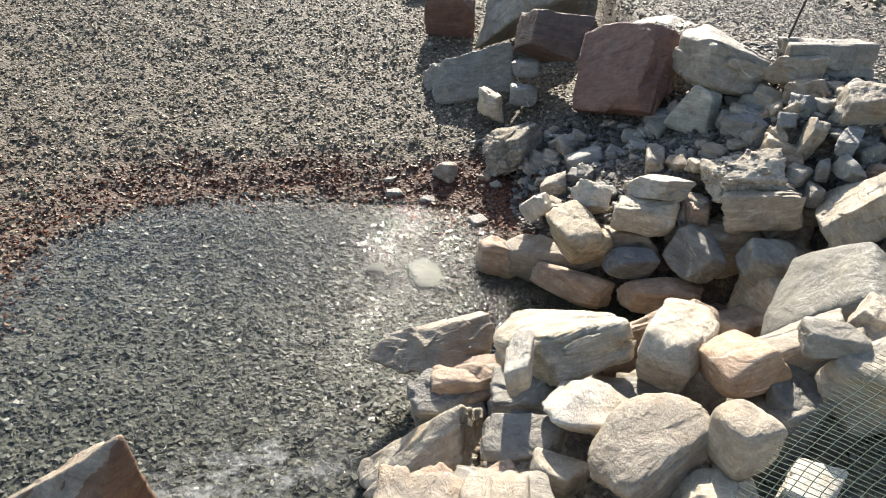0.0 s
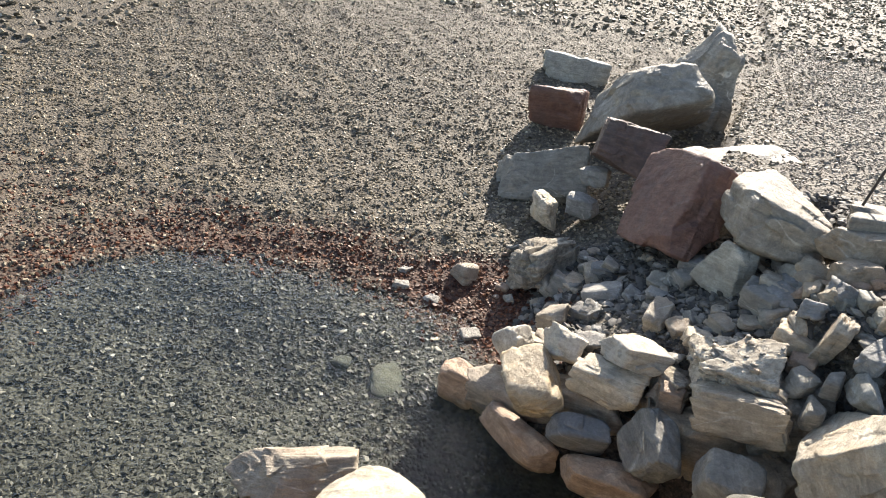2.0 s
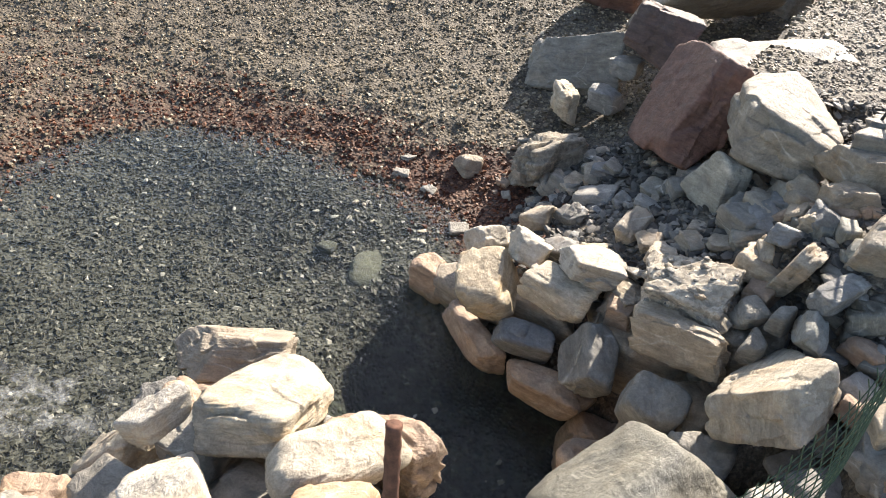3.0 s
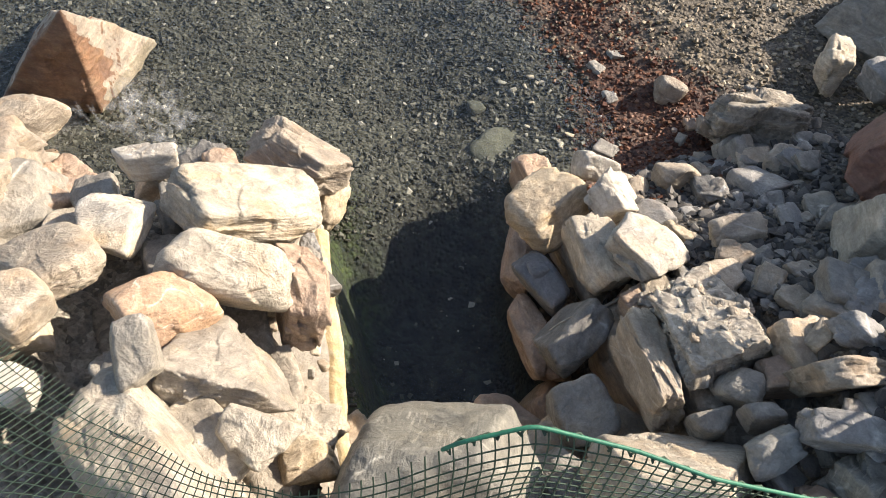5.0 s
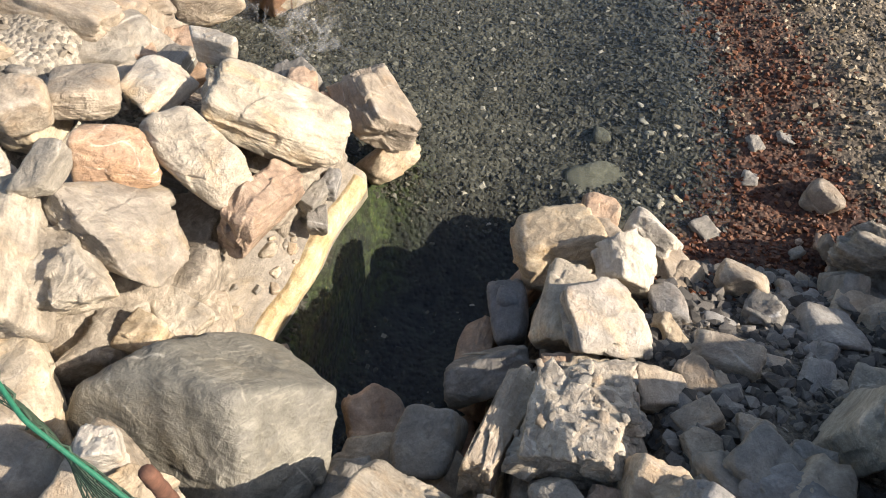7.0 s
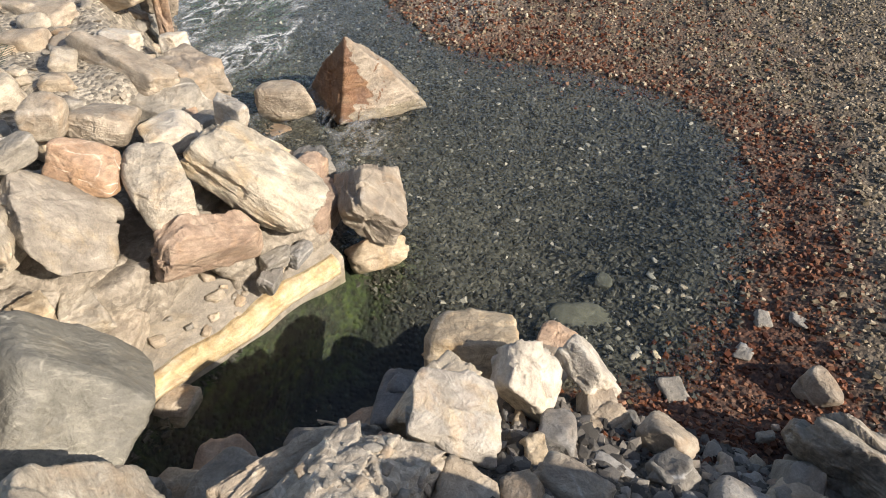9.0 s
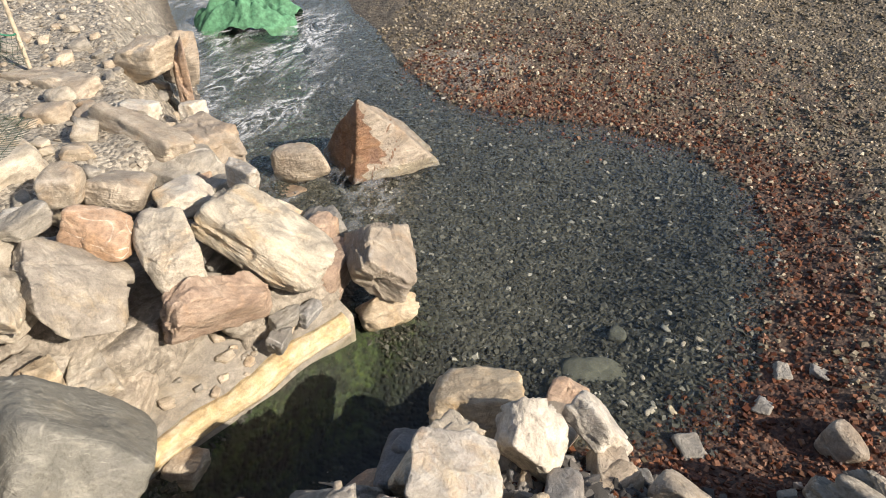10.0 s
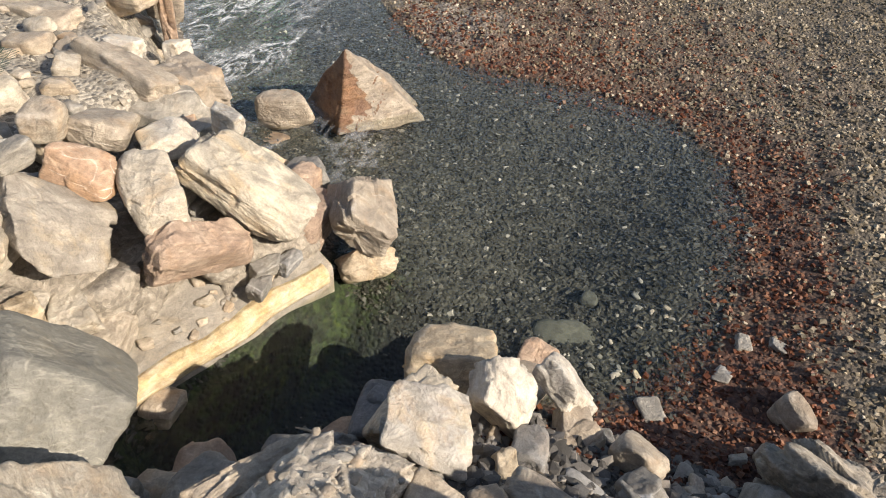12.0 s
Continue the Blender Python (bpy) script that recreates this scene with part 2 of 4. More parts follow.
def ground_material():
    """Coarse sand between the pebbles: brown-grey, rusty along the water, sandy on the bank."""
    n = Nodes("gravelly_ground")
    v = n.coords(shift=False)
    fine = n.noise(v, 90, 5, 0.7)
    patch = n.noise(v, 2.2, 4, 0.6)
    base = n.ramp(fine, [(0.3, (0.038, 0.030, 0.021)), (0.5, (0.105, 0.085, 0.059)), (0.72, (0.225, 0.187, 0.134))])
    sandy = n.ramp(fine, [(0.3, (0.07, 0.058, 0.044)), (0.5, (0.15, 0.128, 0.10)), (0.72, (0.25, 0.22, 0.175))])
    rusty = n.ramp(fine, [(0.3, (0.03, 0.011, 0.006)), (0.5, (0.08, 0.027, 0.013)), (0.72, (0.15, 0.06, 0.03))])
    wet = n.ramp(fine, [(0.3, (0.032, 0.032, 0.025)), (0.5, (0.060, 0.060, 0.048)), (0.72, (0.10, 0.098, 0.08))])
    algae = n.ramp(n.noise(v, 18, 5, 0.7), [(0.38, (0.010, 0.017, 0.007)), (0.58, (0.028, 0.046, 0.010)), (0.72, (0.075, 0.098, 0.022))])
    attr = n.add("Attribute")
    attr.attribute_name = "soil"
    split = n.add("SeparateColor")
    n.link(attr.outputs["Color"], split.inputs[0])
    jitter = n.ramp(patch, [(0.35, 0.6), (0.65, 1.0)])
    colour = n.mix(split.outputs[1], base, sandy)
    dust = n.add("Attribute")
    dust.attribute_name = "dust"
    pale = n.ramp(fine, [(0.3, (0.15, 0.132, 0.103)), (0.5, (0.27, 0.24, 0.19)), (0.72, (0.38, 0.345, 0.28))])
    colour = n.mix(dust.outputs["Fac"], colour, pale)
    height = n.add("SeparateXYZ")
    n.link(n.add("NewGeometry").outputs["Position"], height.inputs[0])
    under = n.math("LESS_THAN", height.outputs[2], WATER)
    colour = n.mix(under, colour, wet)
    colour = n.mix(n.math("MULTIPLY", split.outputs[0], jitter), colour, rusty)
    # near-black bed colour in the pool: deep, shaded water put into the colour
    pool_shade = n.ramp(n.noise(v, 12, 5, 0.7), [(0.35, (0.008, 0.010, 0.010)), (0.65, (0.026, 0.030, 0.026))])
    colour = n.mix(split.outputs[2], colour, pool_shade)
    weed = n.math("MULTIPLY", attr.outputs["Alpha"], n.ramp(n.noise(v, 5.5, 4, 0.6), [(0.3, 0.25), (0.6, 1.0)]))
    colour = n.mix(weed, colour, algae)
    cells = n.add("TexVoronoi", Scale=42.0)
    n.link(v, cells.inputs["Vector"])
    tone = n.add("RGBToBW")
    n.link(cells.outputs["Color"], tone.inputs[0])
    colour = n.mix(0.8, colour, n.ramp(tone.outputs[0], [(0.15, 0.2), (0.5, 0.48), (0.85, 0.78)]), "OVERLAY")
    n.link(colour, n.bsdf.inputs["Base Color"])
    n.bsdf.inputs["Roughness"].default_value = 0.8
    b = n.bump(n.ramp(cells.outputs["Distance"], [(0.0, 1.0), (0.6, 0.0)]), 0.8, 0.012)
    n.link(n.bump(fine, 0.6, 0.008, b), n.bsdf.inputs["Normal"])
    return n.mat


GROUND = ground_material()


def water_material():
    """Clear rippled water: a mirror by Fresnel over a slightly green clear body."""
    n = Nodes("clear_water")
    v = n.coords(shift=False)
    flow = n.coords(scale=(1.0, 1.5, 1.0), shift=False)
    ripple = n.noise(flow, 14, 3, 0.55, 0.4)
    small = n.noise(v, 55, 2, 0.5)
    bump = n.bump(small, 0.5, 0.010, n.bump(ripple, 0.36, 0.03))
    facing = n.add("LayerWeight", Blend=0.5)
    n.link(bump, facing.inputs["Normal"])
    mirror = n.math("ADD", n.math("MULTIPLY", n.math("POWER", facing.outputs["Facing"], 5.0), 0.9), 0.02)
    clear = n.add("BsdfTransparent", Color=(0.94, 0.95, 0.91, 1))
    gloss = n.add("BsdfGlossy", Roughness=0.03, Color=(1, 1, 1, 1))
    n.link(bump, gloss.inputs["Normal"])
    mix = n.add("MixShader")
    n.link(mirror, mix.inputs[0])
    n.link(clear.outputs[0], mix.inputs[1])
    n.link(gloss.outputs[0], mix.inputs[2])
    # white foam in streaks along the current, below the weir of boulders
    attr = n.add("Attribute")
    attr.attribute_name = "foam"
    along_flow = n.add("Mapping", Rotation=(0, 0, -1.45), Scale=(1.0, 2.6, 1.0))
    along_flow.vector_type = "TEXTURE"
    n.link(n.add("TexCoord").outputs["Object"], along_flow.inputs["Vector"])
    streaks = along_flow.outputs[0]
    lace = n.math("ABSOLUTE", n.math("SUBTRACT", n.noise(streaks, 5.0, 5, 0.6, 2.2), 0.5))
    foam = n.math("MULTIPLY", n.ramp(lace, [(0.0, 0.7), (0.03, 0.42), (0.09, 0.0)]), attr.outputs["Fac"])
    foam = n.math("MULTIPLY", foam, n.ramp(n.noise(streaks, 3.4, 2, 0.5), [(0.42, 0.05), (0.60, 1.0)]))
    foam = n.math("MULTIPLY", foam, n.ramp(n.noise(v, 16, 4, 0.7), [(0.36, 0.1), (0.58, 1.0)]))
    white = n.add("BsdfDiffuse", Color=(0.78, 0.80, 0.80, 1))
    top = n.add("MixShader")
    n.link(foam, top.inputs[0])
    n.link(mix.outputs[0], top.inputs[1])
    n.link(white.outputs[0], top.inputs[2])
    n.link(top.outputs[0], n.out.inputs["Surface"])
    n.tree.nodes.remove(n.bsdf)
    return n.mat


CLEAR_WATER = water_material()


def mortar_material(name, k):
    """Rough cement or packed earth full of small pebbles; k is how light it is."""
    n = Nodes(name)
    v = n.coords()
    cells = n.add("TexVoronoi", Scale=60.0, Randomness=1.0)
    n.link(v, cells.inputs["Vector"])
    spread = n.noise(v, 22, 6, 0.75, 0.5)
    colour = n.ramp(spread, [(0.3, (0.15 * k, 0.128 * k, 0.098 * k)), (0.5, (0.29 * k, 0.25 * k, 0.195 * k)), (0.7, (0.44 * k, 0.395 * k, 0.32 * k))])
    grey = n.add("RGBToBW")
    n.link(cells.outputs["Color"], grey.inputs[0])
    colour = n.mix(0.45, colour, n.ramp(grey.outputs[0], [(0.2, 0.3), (0.8, 0.72)]), "OVERLAY")
    n.link(colour, n.bsdf.inputs["Base Color"])
    n.bsdf.inputs["Roughness"].default_value = 0.9
    b = n.bump(n.ramp(cells.outputs["Distance"], [(0.0, 1.0), (0.7, 0.0)]), 0.2, 0.008)
    n.link(n.bump(spread, 0.7, 0.025, b), n.bsdf.inputs["Normal"])
    return n.mat


MORTAR = mortar_material("pebbly_mortar", 1.2)
PALE_MORTAR = mortar_material("pale_pebbly_mortar", 1.45)
EARTH = mortar_material("packed_earth", 1.0)


def plain_material(name, colour, rough, metal=0.0, vary=0.25, scale=60.0):
    n = Nodes(name)
    v = n.coords()
    darker = tuple(c * (1 - vary) for c in colour)
    lighter = tuple(min(1.0, c * (1 + vary)) for c in colour)
    fac = n.noise(v, scale, 4, 0.65)
    n.link(n.ramp(fac, [(0.3, darker), (0.7, lighter)]), n.bsdf.inputs["Base Color"])
    n.bsdf.inputs["Roughness"].default_value, n.bsdf.inputs["Metallic"].default_value = rough, metal
    n.link(n.bump(fac, 0.3, 0.003), n.bsdf.inputs["Normal"])
    return n.mat


NET_GREEN = plain_material("faded_green_net", (0.035, 0.065, 0.04), 0.75)
ROPE_GREEN = plain_material("green_rope", (0.016, 0.145, 0.08), 0.55, scale=200)
FADED_GREEN = plain_material("faded_green_cloth", (0.07, 0.19, 0.10), 0.85, vary=0.5, scale=25)
RUSTY_IRON = plain_material("rusty_iron", (0.13, 0.062, 0.04), 0.85, 0.2, 0.5, 90)
DARK_STICK = plain_material("dark_stick", (0.045, 0.035, 0.028), 0.8)
WOOD = plain_material("pale_weathered_wood", (0.42, 0.35, 0.25), 0.8, 0.0, 0.3, 30)
TIE = plain_material("yellow_twine", (0.55, 0.36, 0.10), 0.7)


# ---- shapes ----
SPHERES = {}


def sphere(level):
    """Points and triangles of an icosphere, made once for each level."""
    if level not in SPHERES:
        bm = bmesh.new()
        bmesh.ops.create_icosphere(bm, subdivisions=level, radius=1.0)
        bm.verts.ensure_lookup_table()
        SPHERES[level] = (np.array([v.co[:] for v in bm.verts]), np.array([[v.index for v in f.verts] for f in bm.faces]))
        bm.free()
    return SPHERES[level]


def fast_mesh(name, points, faces, smooth=True):
    """A mesh of triangles or quads from arrays that the code worked out."""
    me = bpy.data.meshes.new(name)
    faces = np.asarray(faces, dtype=np.int32)
    count, corners = faces.shape
    me.vertices.add(len(points))
    me.vertices.foreach_set("co", np.asarray(points, dtype=np.float32).ravel())
    me.loops.add(count * corners)
    me.loops.foreach_set("vertex_index", faces.ravel())
    me.polygons.add(count)
    me.polygons.foreach_set("loop_start", np.arange(0, count * corners, corners, dtype=np.int32))
    me.polygons.foreach_set("use_smooth", np.full(count, smooth))
    me.update(calc_edges=True)
    return me


def wobble(d, scale, seed):
    """Smooth noise on directions or points, made of a few random waves; about -1 to 1."""
    rng = np.random.default_rng(seed)
    total = np.zeros(len(d))
    for k in range(14):
        way = rng.normal(size=3)
        way *= scale * rng.uniform(0.6, 1.5) / np.linalg.norm(way)
        total += np.sin(d @ way + rng.uniform(0, 6.28))
    return total / 14 * 2.2


def weathered(d, p, s, rng, hard, rough, strata, chipping=1.0):
    """How far each point of a stone is worn in or stands out: waves, broken layers and chips."""
    r2 = 1 + rough * (0.030 * wobble(d, 5, s + 1) + 0.018 * wobble(d, 12, s + 2) + 0.009 * wobble(d, 26, s + 3) + 0.005 * wobble(d, 60, s + 4))
    # broken layers along the bedding: small steps and a few deeper grooves
    tilt = rng.normal(scale=0.25, size=2)
    lay = p @ np.array([tilt[0], tilt[1], 1.0]) * 9 + 1.6 * wobble(d, 4, s + 5)
    saw = lay - np.floor(lay)
    groove = np.clip(1 - np.abs(saw - 0.5) * 7, 0, 1) * np.clip(wobble(d, 6, s + 6) + 0.1, 0, 1)
    r2 += strata * rough * (0.018 * (saw - 0.5) - 0.03 * groove)
    # chipped planes: every patch of the surface is a little flat of its own
    cells = rng.normal(size=(46, 3))
    cells /= np.linalg.norm(cells, axis=1)[:, None]
    warped = d + 0.10 * np.stack([wobble(d, 7, s + k) for k in (21, 22, 23)], 1)
    near = (warped @ cells.T).argmax(1)
    tip = rng.normal(scale=0.11, size=(46, 3))
    chip = rng.normal(scale=0.013, size=46)[near] + ((warped - cells[near]) * tip[near]).sum(1)
    r2 += rough * np.clip((hard - 2.5) / 6, 0.2, 1.3) * chipping * chip - 0.022 * rough * np.abs(wobble(d, 9, s + 24))
    return r2


def rock_points(size, seed, hard=9.0, facets=11, rough=0.85, level=5, boxy=0.75, strata=1.0, cuts=(), chip=1.0):
    """A stone: flat facets met with softened edges, broken and weathered, filling a box of that size.
    cuts: normals and distances of further flat faces, in units of half the box."""
    d, faces = sphere(level)
    rng = np.random.default_rng(seed)
    normals, far = [], []
    for axis in range(3):
        for sign in (-1, 1):
            nrm = np.zeros(3)
            nrm[axis] = sign
            nrm += rng.normal(scale=0.17, size=3)
            normals.append(nrm / np.linalg.norm(nrm))
            far.append(rng.uniform(0.84, 1.0))
    for _ in range(facets):
        nrm = rng.normal(size=3)
        nrm /= np.linalg.norm(nrm)
        normals.append(nrm)
        far.append(1.0 + boxy * (np.abs(nrm).sum() - 1) * rng.uniform(0.4, 1.0))
    for nx, ny, nz, dist in cuts:
        nrm = np.array([nx, ny, nz], float)
        normals.append(nrm / np.linalg.norm(nrm))
        far.append(dist)
    # the facets are not quite flat: each is bent a little by a slow wave
    bent = d + 0.05 * rough * np.stack([wobble(d, 3.0, seed * 7 + k) for k in (11, 12, 13)], 1)
    reach = np.maximum(bent @ np.array(normals).T, 0) / np.array(far)
    sharp = 1.2 * hard + 0.15 * hard * hard
    r = (reach ** sharp).sum(1) ** (-1 / sharp)
    p = d * r[:, None]
    s = seed * 7
    r2 = weathered(d, p, s, rng, hard, rough, strata, chip)
    p = p * r2[:, None]
    low, high = p.min(0), p.max(0)
    p = (p - (low + high) / 2) / (high - low) * np.array(size)
    return p, faces


def turned(x, y, z, yaw=0, tilt=0, roll=0):
    """Pose: roll about the long axis, then tilt (long axis' far end up), then yaw."""
    return Matrix.Translation((x, y, z)) @ Matrix.Rotation(radians(yaw), 4, "Z") @ Matrix.Rotation(radians(-tilt), 4, "Y") @ Matrix.Rotation(radians(roll), 4, "X")


SEED = [100]


def stone(parent, material, x, y, z, length, width, height, yaw=0, tilt=0, roll=0, label="", name="stone", seed=None, **shape):
    """A stone that belongs to a wall (parent), or a loose one (parent None)."""
    SEED[0] += 1
    p, faces = rock_points((length, width, height), seed or SEED[0], **shape)
    ob = new(name, fast_mesh(name, p, faces))
    ob.data.materials.append(material)
    ob.matrix_world = turned(x, y, z, yaw, tilt, roll)
    if parent is not None:
        ob.parent = parent
    if label:
        ob["label"] = label
    return ob


def loose(material, x, y, z, length, width, height, yaw=0, tilt=0, roll=0, label="", name="boulder", group="", **shape):
    ob = stone(None, material, x, y, z, length, width, height, yaw, tilt, roll, "", name, **shape)
    return tagged(ob, label, "rock" if name == "boulder" else "stone", group)


def tube(points, radius, sides=8, radii=None):
    """Points and quads of a round bar along a line."""
    pts = np.array(points, float)
    n = len(pts)
    verts, quads = [], []
    for k in range(n):
        way = pts[min(k + 1, n - 1)] - pts[max(k - 1, 0)]
        way /= np.linalg.norm(way)
        side = np.cross(way, (0, 0, 1.0) if abs(way[2]) < 0.9 else (1.0, 0, 0))
        side /= np.linalg.norm(side)
        up = np.cross(side, way)
        rad = radii[k] if radii is not None else radius
        for j in range(sides):
            a = 2 * math.pi * j / sides
            verts.append(pts[k] + rad * (math.cos(a) * side + math.sin(a) * up))
    for k in range(n - 1):
        for j in range(sides):
            a, b = k * sides + j, k * sides + (j + 1) % sides
            quads.append((a, b, b + sides, a + sides))
    return np.array(verts), np.array(quads)


# ---- ground, shore and bed ----
SHORE = [(0.30, 3.30), (0.18, 3.42), (-0.3, 3.45), (-0.75, 3.44), (-1.2, 3.40), (-1.6, 3.24), (-1.93, 2.85), (-2.02, 2.3), (-1.9, 1.75), (-1.87, 1.2),
         (-2.35, 0.54), (-2.9, -0.05), (-4.6, -2.2), (-9, -7), (-7.2, -8.2), (-3.4, -3.2), (-1.64, -0.94), (-1.17, -0.31), (-0.57, 0.42), (-0.25, 0.95),
         (-0.05, 1.75), (0.3, 1.93), (1.3, 1.8), (1.5, 2.1), (1.45, 2.45), (0.75, 2.66), (0.45, 2.95)]


def smooth(a, b, x):
    t = np.clip((x - a) / (b - a), 0, 1)
    return t * t * (3 - 2 * t)


def shore_distance(x, y):
    """Distance to the waterline: positive on land, negative in the water."""
    near = np.full(x.shape, 1e9)
    inside = np.zeros(x.shape, bool)
    for (ax, ay), (bx, by) in zip(SHORE, SHORE[1:] + SHORE[:1]):
        ex, ey = bx - ax, by - ay
        t = np.clip(((x - ax) * ex + (y - ay) * ey) / (ex * ex + ey * ey), 0, 1)
        near = np.minimum(near, np.hypot(x - ax - t * ex, y - ay - t * ey))
        cross = (ay > y) != (by > y)
        with np.errstate(divide="ignore", invalid="ignore"):
            inside ^= cross & (x < (bx - ax) * (y - ay) / (by - ay if by != ay else 1e-9) + ax)
    return np.where(inside, -near, near)


def height(x, y):
    """The ground's height: gravel shore in the north, bank in the east, built-up bank in the south."""
    x, y = np.asarray(x, float), np.asarray(y, float)
    flat = np.stack([x.ravel(), y.ravel(), 0 * x.ravel()], 1)
    bumps = (0.5 * wobble(flat, 2.2, 5) + 0.35 * wobble(flat, 6, 6) + 0.2 * wobble(flat, 17, 7)).reshape(x.shape)
    d = shore_distance(x, y) + 0.03 * wobble(flat, 9, 8).reshape(x.shape)
    out = np.maximum(d, 0)
    north = WATER + 0.004 + 0.10 * np.minimum(out, 6) + 0.02 * np.maximum(out - 6, 0) ** 0.5 + 0.045 * smooth(0.0, 0.6, out)
    k = 0.60 + (0.22 - 0.60) * smooth(3.6, 6.0, y)
    east = WATER + 0.06 + 0.1 * np.maximum(y - 3.5, 0).clip(0, 6) * (1 - 0.6 * smooth(0.5, 1.8, x)) + np.clip(x - 0.42, 0, 1.45) * k
    south = WATER + 0.60 * smooth(0.0, 0.5, out) * (1 - 0.4 * smooth(0.85, 1.1, y) * smooth(1.4, 1.0, x)) + 0.1 * smooth(0.5, 2.0, out)
    side = (x + 1.6) * 0.75 - (y - 0.1) * 0.67
    w_south = smooth(-0.2, 0.3, side) * smooth(2.5, 1.9, y)
    w_east = smooth(0.2, 0.7, x) * smooth(2.2, 3.0, y)
    edge = 1.10 + 0.06 * wobble(flat, 4, 9).reshape(x.shape)
    shelf = (1.12 - 0.075 * np.clip(y - 4.0, 0, 3.2)) * smooth(edge - 0.06, edge + 0.12, x - 0.12 * (y - 4)) * smooth(3.78, 3.98, y - 0.3 * np.clip(x - 1.5, 0, 1))
    east = np.maximum(east, shelf)
    land = north + (east - north) * w_east
    land = land + (south - land) * w_south
    land = np.maximum(land, np.where(x > 1.3, WATER + (0.72 * smooth(1.45, 1.9, x)), 0))
    land = land + (1.04 + 0.05 * bumps - land) * smooth(2.0, 3.2, x) * smooth(5.2, 3.8, y)
    land = np.minimum(land, WATER + 0.004 + 1.3 * out + 5 * smooth(0.45, 0.9, out))
    deep = smooth(0.0, 0.6, x) * smooth(1.75, 2.0, y) * smooth(2.95, 2.6, y)
    bed = WATER - 0.006 - 0.05 * np.minimum(-d, 0.4).clip(0) - 0.13 * smooth(0, 0.9, -d) - 0.35 * deep * smooth(0.0, 0.12, -d)
    clumps = (0.011 * wobble(flat, 38, 14) + 0.014 * wobble(flat, 21, 15)).reshape(x.shape)
    return np.where(d > 0, land + (0.025 * bumps + clumps) * smooth(0, 0.2, out), bed + 0.008 * bumps + 0.4 * clumps * smooth(0, 0.3, -d))


def grid_lines(a, b, step, far):
    """Lines at an even step between a and b, then ever wider out to far."""
    inner = np.arange(a, b + step / 2, step)
    grow, gap, left, right = 1.32, step, [a], [inner[-1]]
    while right[-1] < far:
        gap *= grow
        left.append(left[-1] - gap)
        right.append(right[-1] + gap)
    return np.concatenate([left[:0:-1], inner, right[1:]])


gx, gy = grid_lines(-4.5, 3.6, 0.035, 900), grid_lines(-2.2, 9.5, 0.035, 900)
X, Y = np.meshgrid(gx, gy)
Z = height(X, Y)
idx = np.arange(X.size).reshape(X.shape)
quads = np.stack([idx[:-1, :-1], idx[:-1, 1:], idx[1:, 1:], idx[1:, :-1]], -1).reshape(-1, 4)
ground = new("ground", fast_mesh("ground", np.stack([X.ravel(), Y.ravel(), Z.ravel()], 1), quads))
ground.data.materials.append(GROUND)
tagged(ground, "brown-grey gravelly riverbank, rust-stained along the waterline", "ground", kind="structure")


def rust_amount(x, y):
    """Where iron-rich water has stained the shore."""
    flat = np.stack([np.ravel(x), np.ravel(y), 0 * np.ravel(x)], 1)
    d = shore_distance(np.asarray(x, float), np.asarray(y, float))
    x, y = np.asarray(x, float), np.asarray(y, float)
    blot = wobble(flat, 5, 31).reshape(np.shape(x))
    edge = smooth(0.55, 0.08, d + 0.16 * blot) * smooth(-0.16, 0.10, d + 0.10 * blot)
    spring = smooth(0.56, 0.22, np.hypot(x - 0.22, (y - 3.58) * 1.2) + 0.1 * blot)
    west = smooth(1.1, 0.2, np.hypot(x + 2.6, (y - 2.0) * 0.5)) * 0.35
    return np.clip(edge * (0.42 + 0.4 * smooth(-2.4, -1.5, x) * smooth(2.6, 3.2, y)) + 1.2 * spring + west, 0, 1)


soil = np.zeros((X.size, 4), np.float32)
soil[:, 0] = rust_amount(X, Y).ravel() * (Y.ravel() > 0.6)
soil[:, 1] = (smooth(0.55, 2.2, X + 0.2 * (Y - 4) * (Y < 5) + 0.25 * wobble(np.stack([X.ravel(), Y.ravel(), 0 * X.ravel()], 1), 2.5, 33).reshape(X.shape)) * smooth(2.4, 3.2, Y)).ravel() + 0.8 * smooth(1.6, 0.9, Y).ravel() * (shore_distance(X, Y).ravel() > 0) * (X.ravel() > -2)
# third channel: pool bed between the walls, darkened in place of depth and shade
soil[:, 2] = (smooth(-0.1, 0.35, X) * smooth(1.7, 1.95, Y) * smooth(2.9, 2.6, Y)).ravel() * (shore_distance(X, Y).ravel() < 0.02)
soil[:, 3] = (smooth(-0.15, 0.2, X) * smooth(1.6, 1.75, Y + 0.2 * X - 0.2) * smooth(2.26, 2.0, Y + 0.21 * X - 0.06)).ravel() * (shore_distance(X, Y).ravel() < 0.05)
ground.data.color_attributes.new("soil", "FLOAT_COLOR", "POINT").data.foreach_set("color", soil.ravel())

dusty = (smooth(1.7, 1.2, Y) * smooth(0.02, 0.2, shore_distance(X, Y)) * (X > -2.6)).ravel()
ground.data.attributes.new("dust", "FLOAT", "POINT").data.foreach_set("value", dusty.astype(np.float32))

# the water: one level sheet that the land cuts off along the shore
wx, wy = np.linspace(-9.5, 1.62, 140), np.linspace(-8.6, 3.7, 140)
WX, WY = np.meshgrid(wx, wy)
wi = np.arange(WX.size).reshape(WX.shape)
wq = np.stack([wi[:-1, :-1], wi[:-1, 1:], wi[1:, 1:], wi[1:, :-1]], -1).reshape(-1, 4)
water = new("water", fast_mesh("water", np.stack([WX.ravel(), WY.ravel(), np.full(WX.size, WATER)], 1), wq))
water.data.materials.append(CLEAR_WATER)
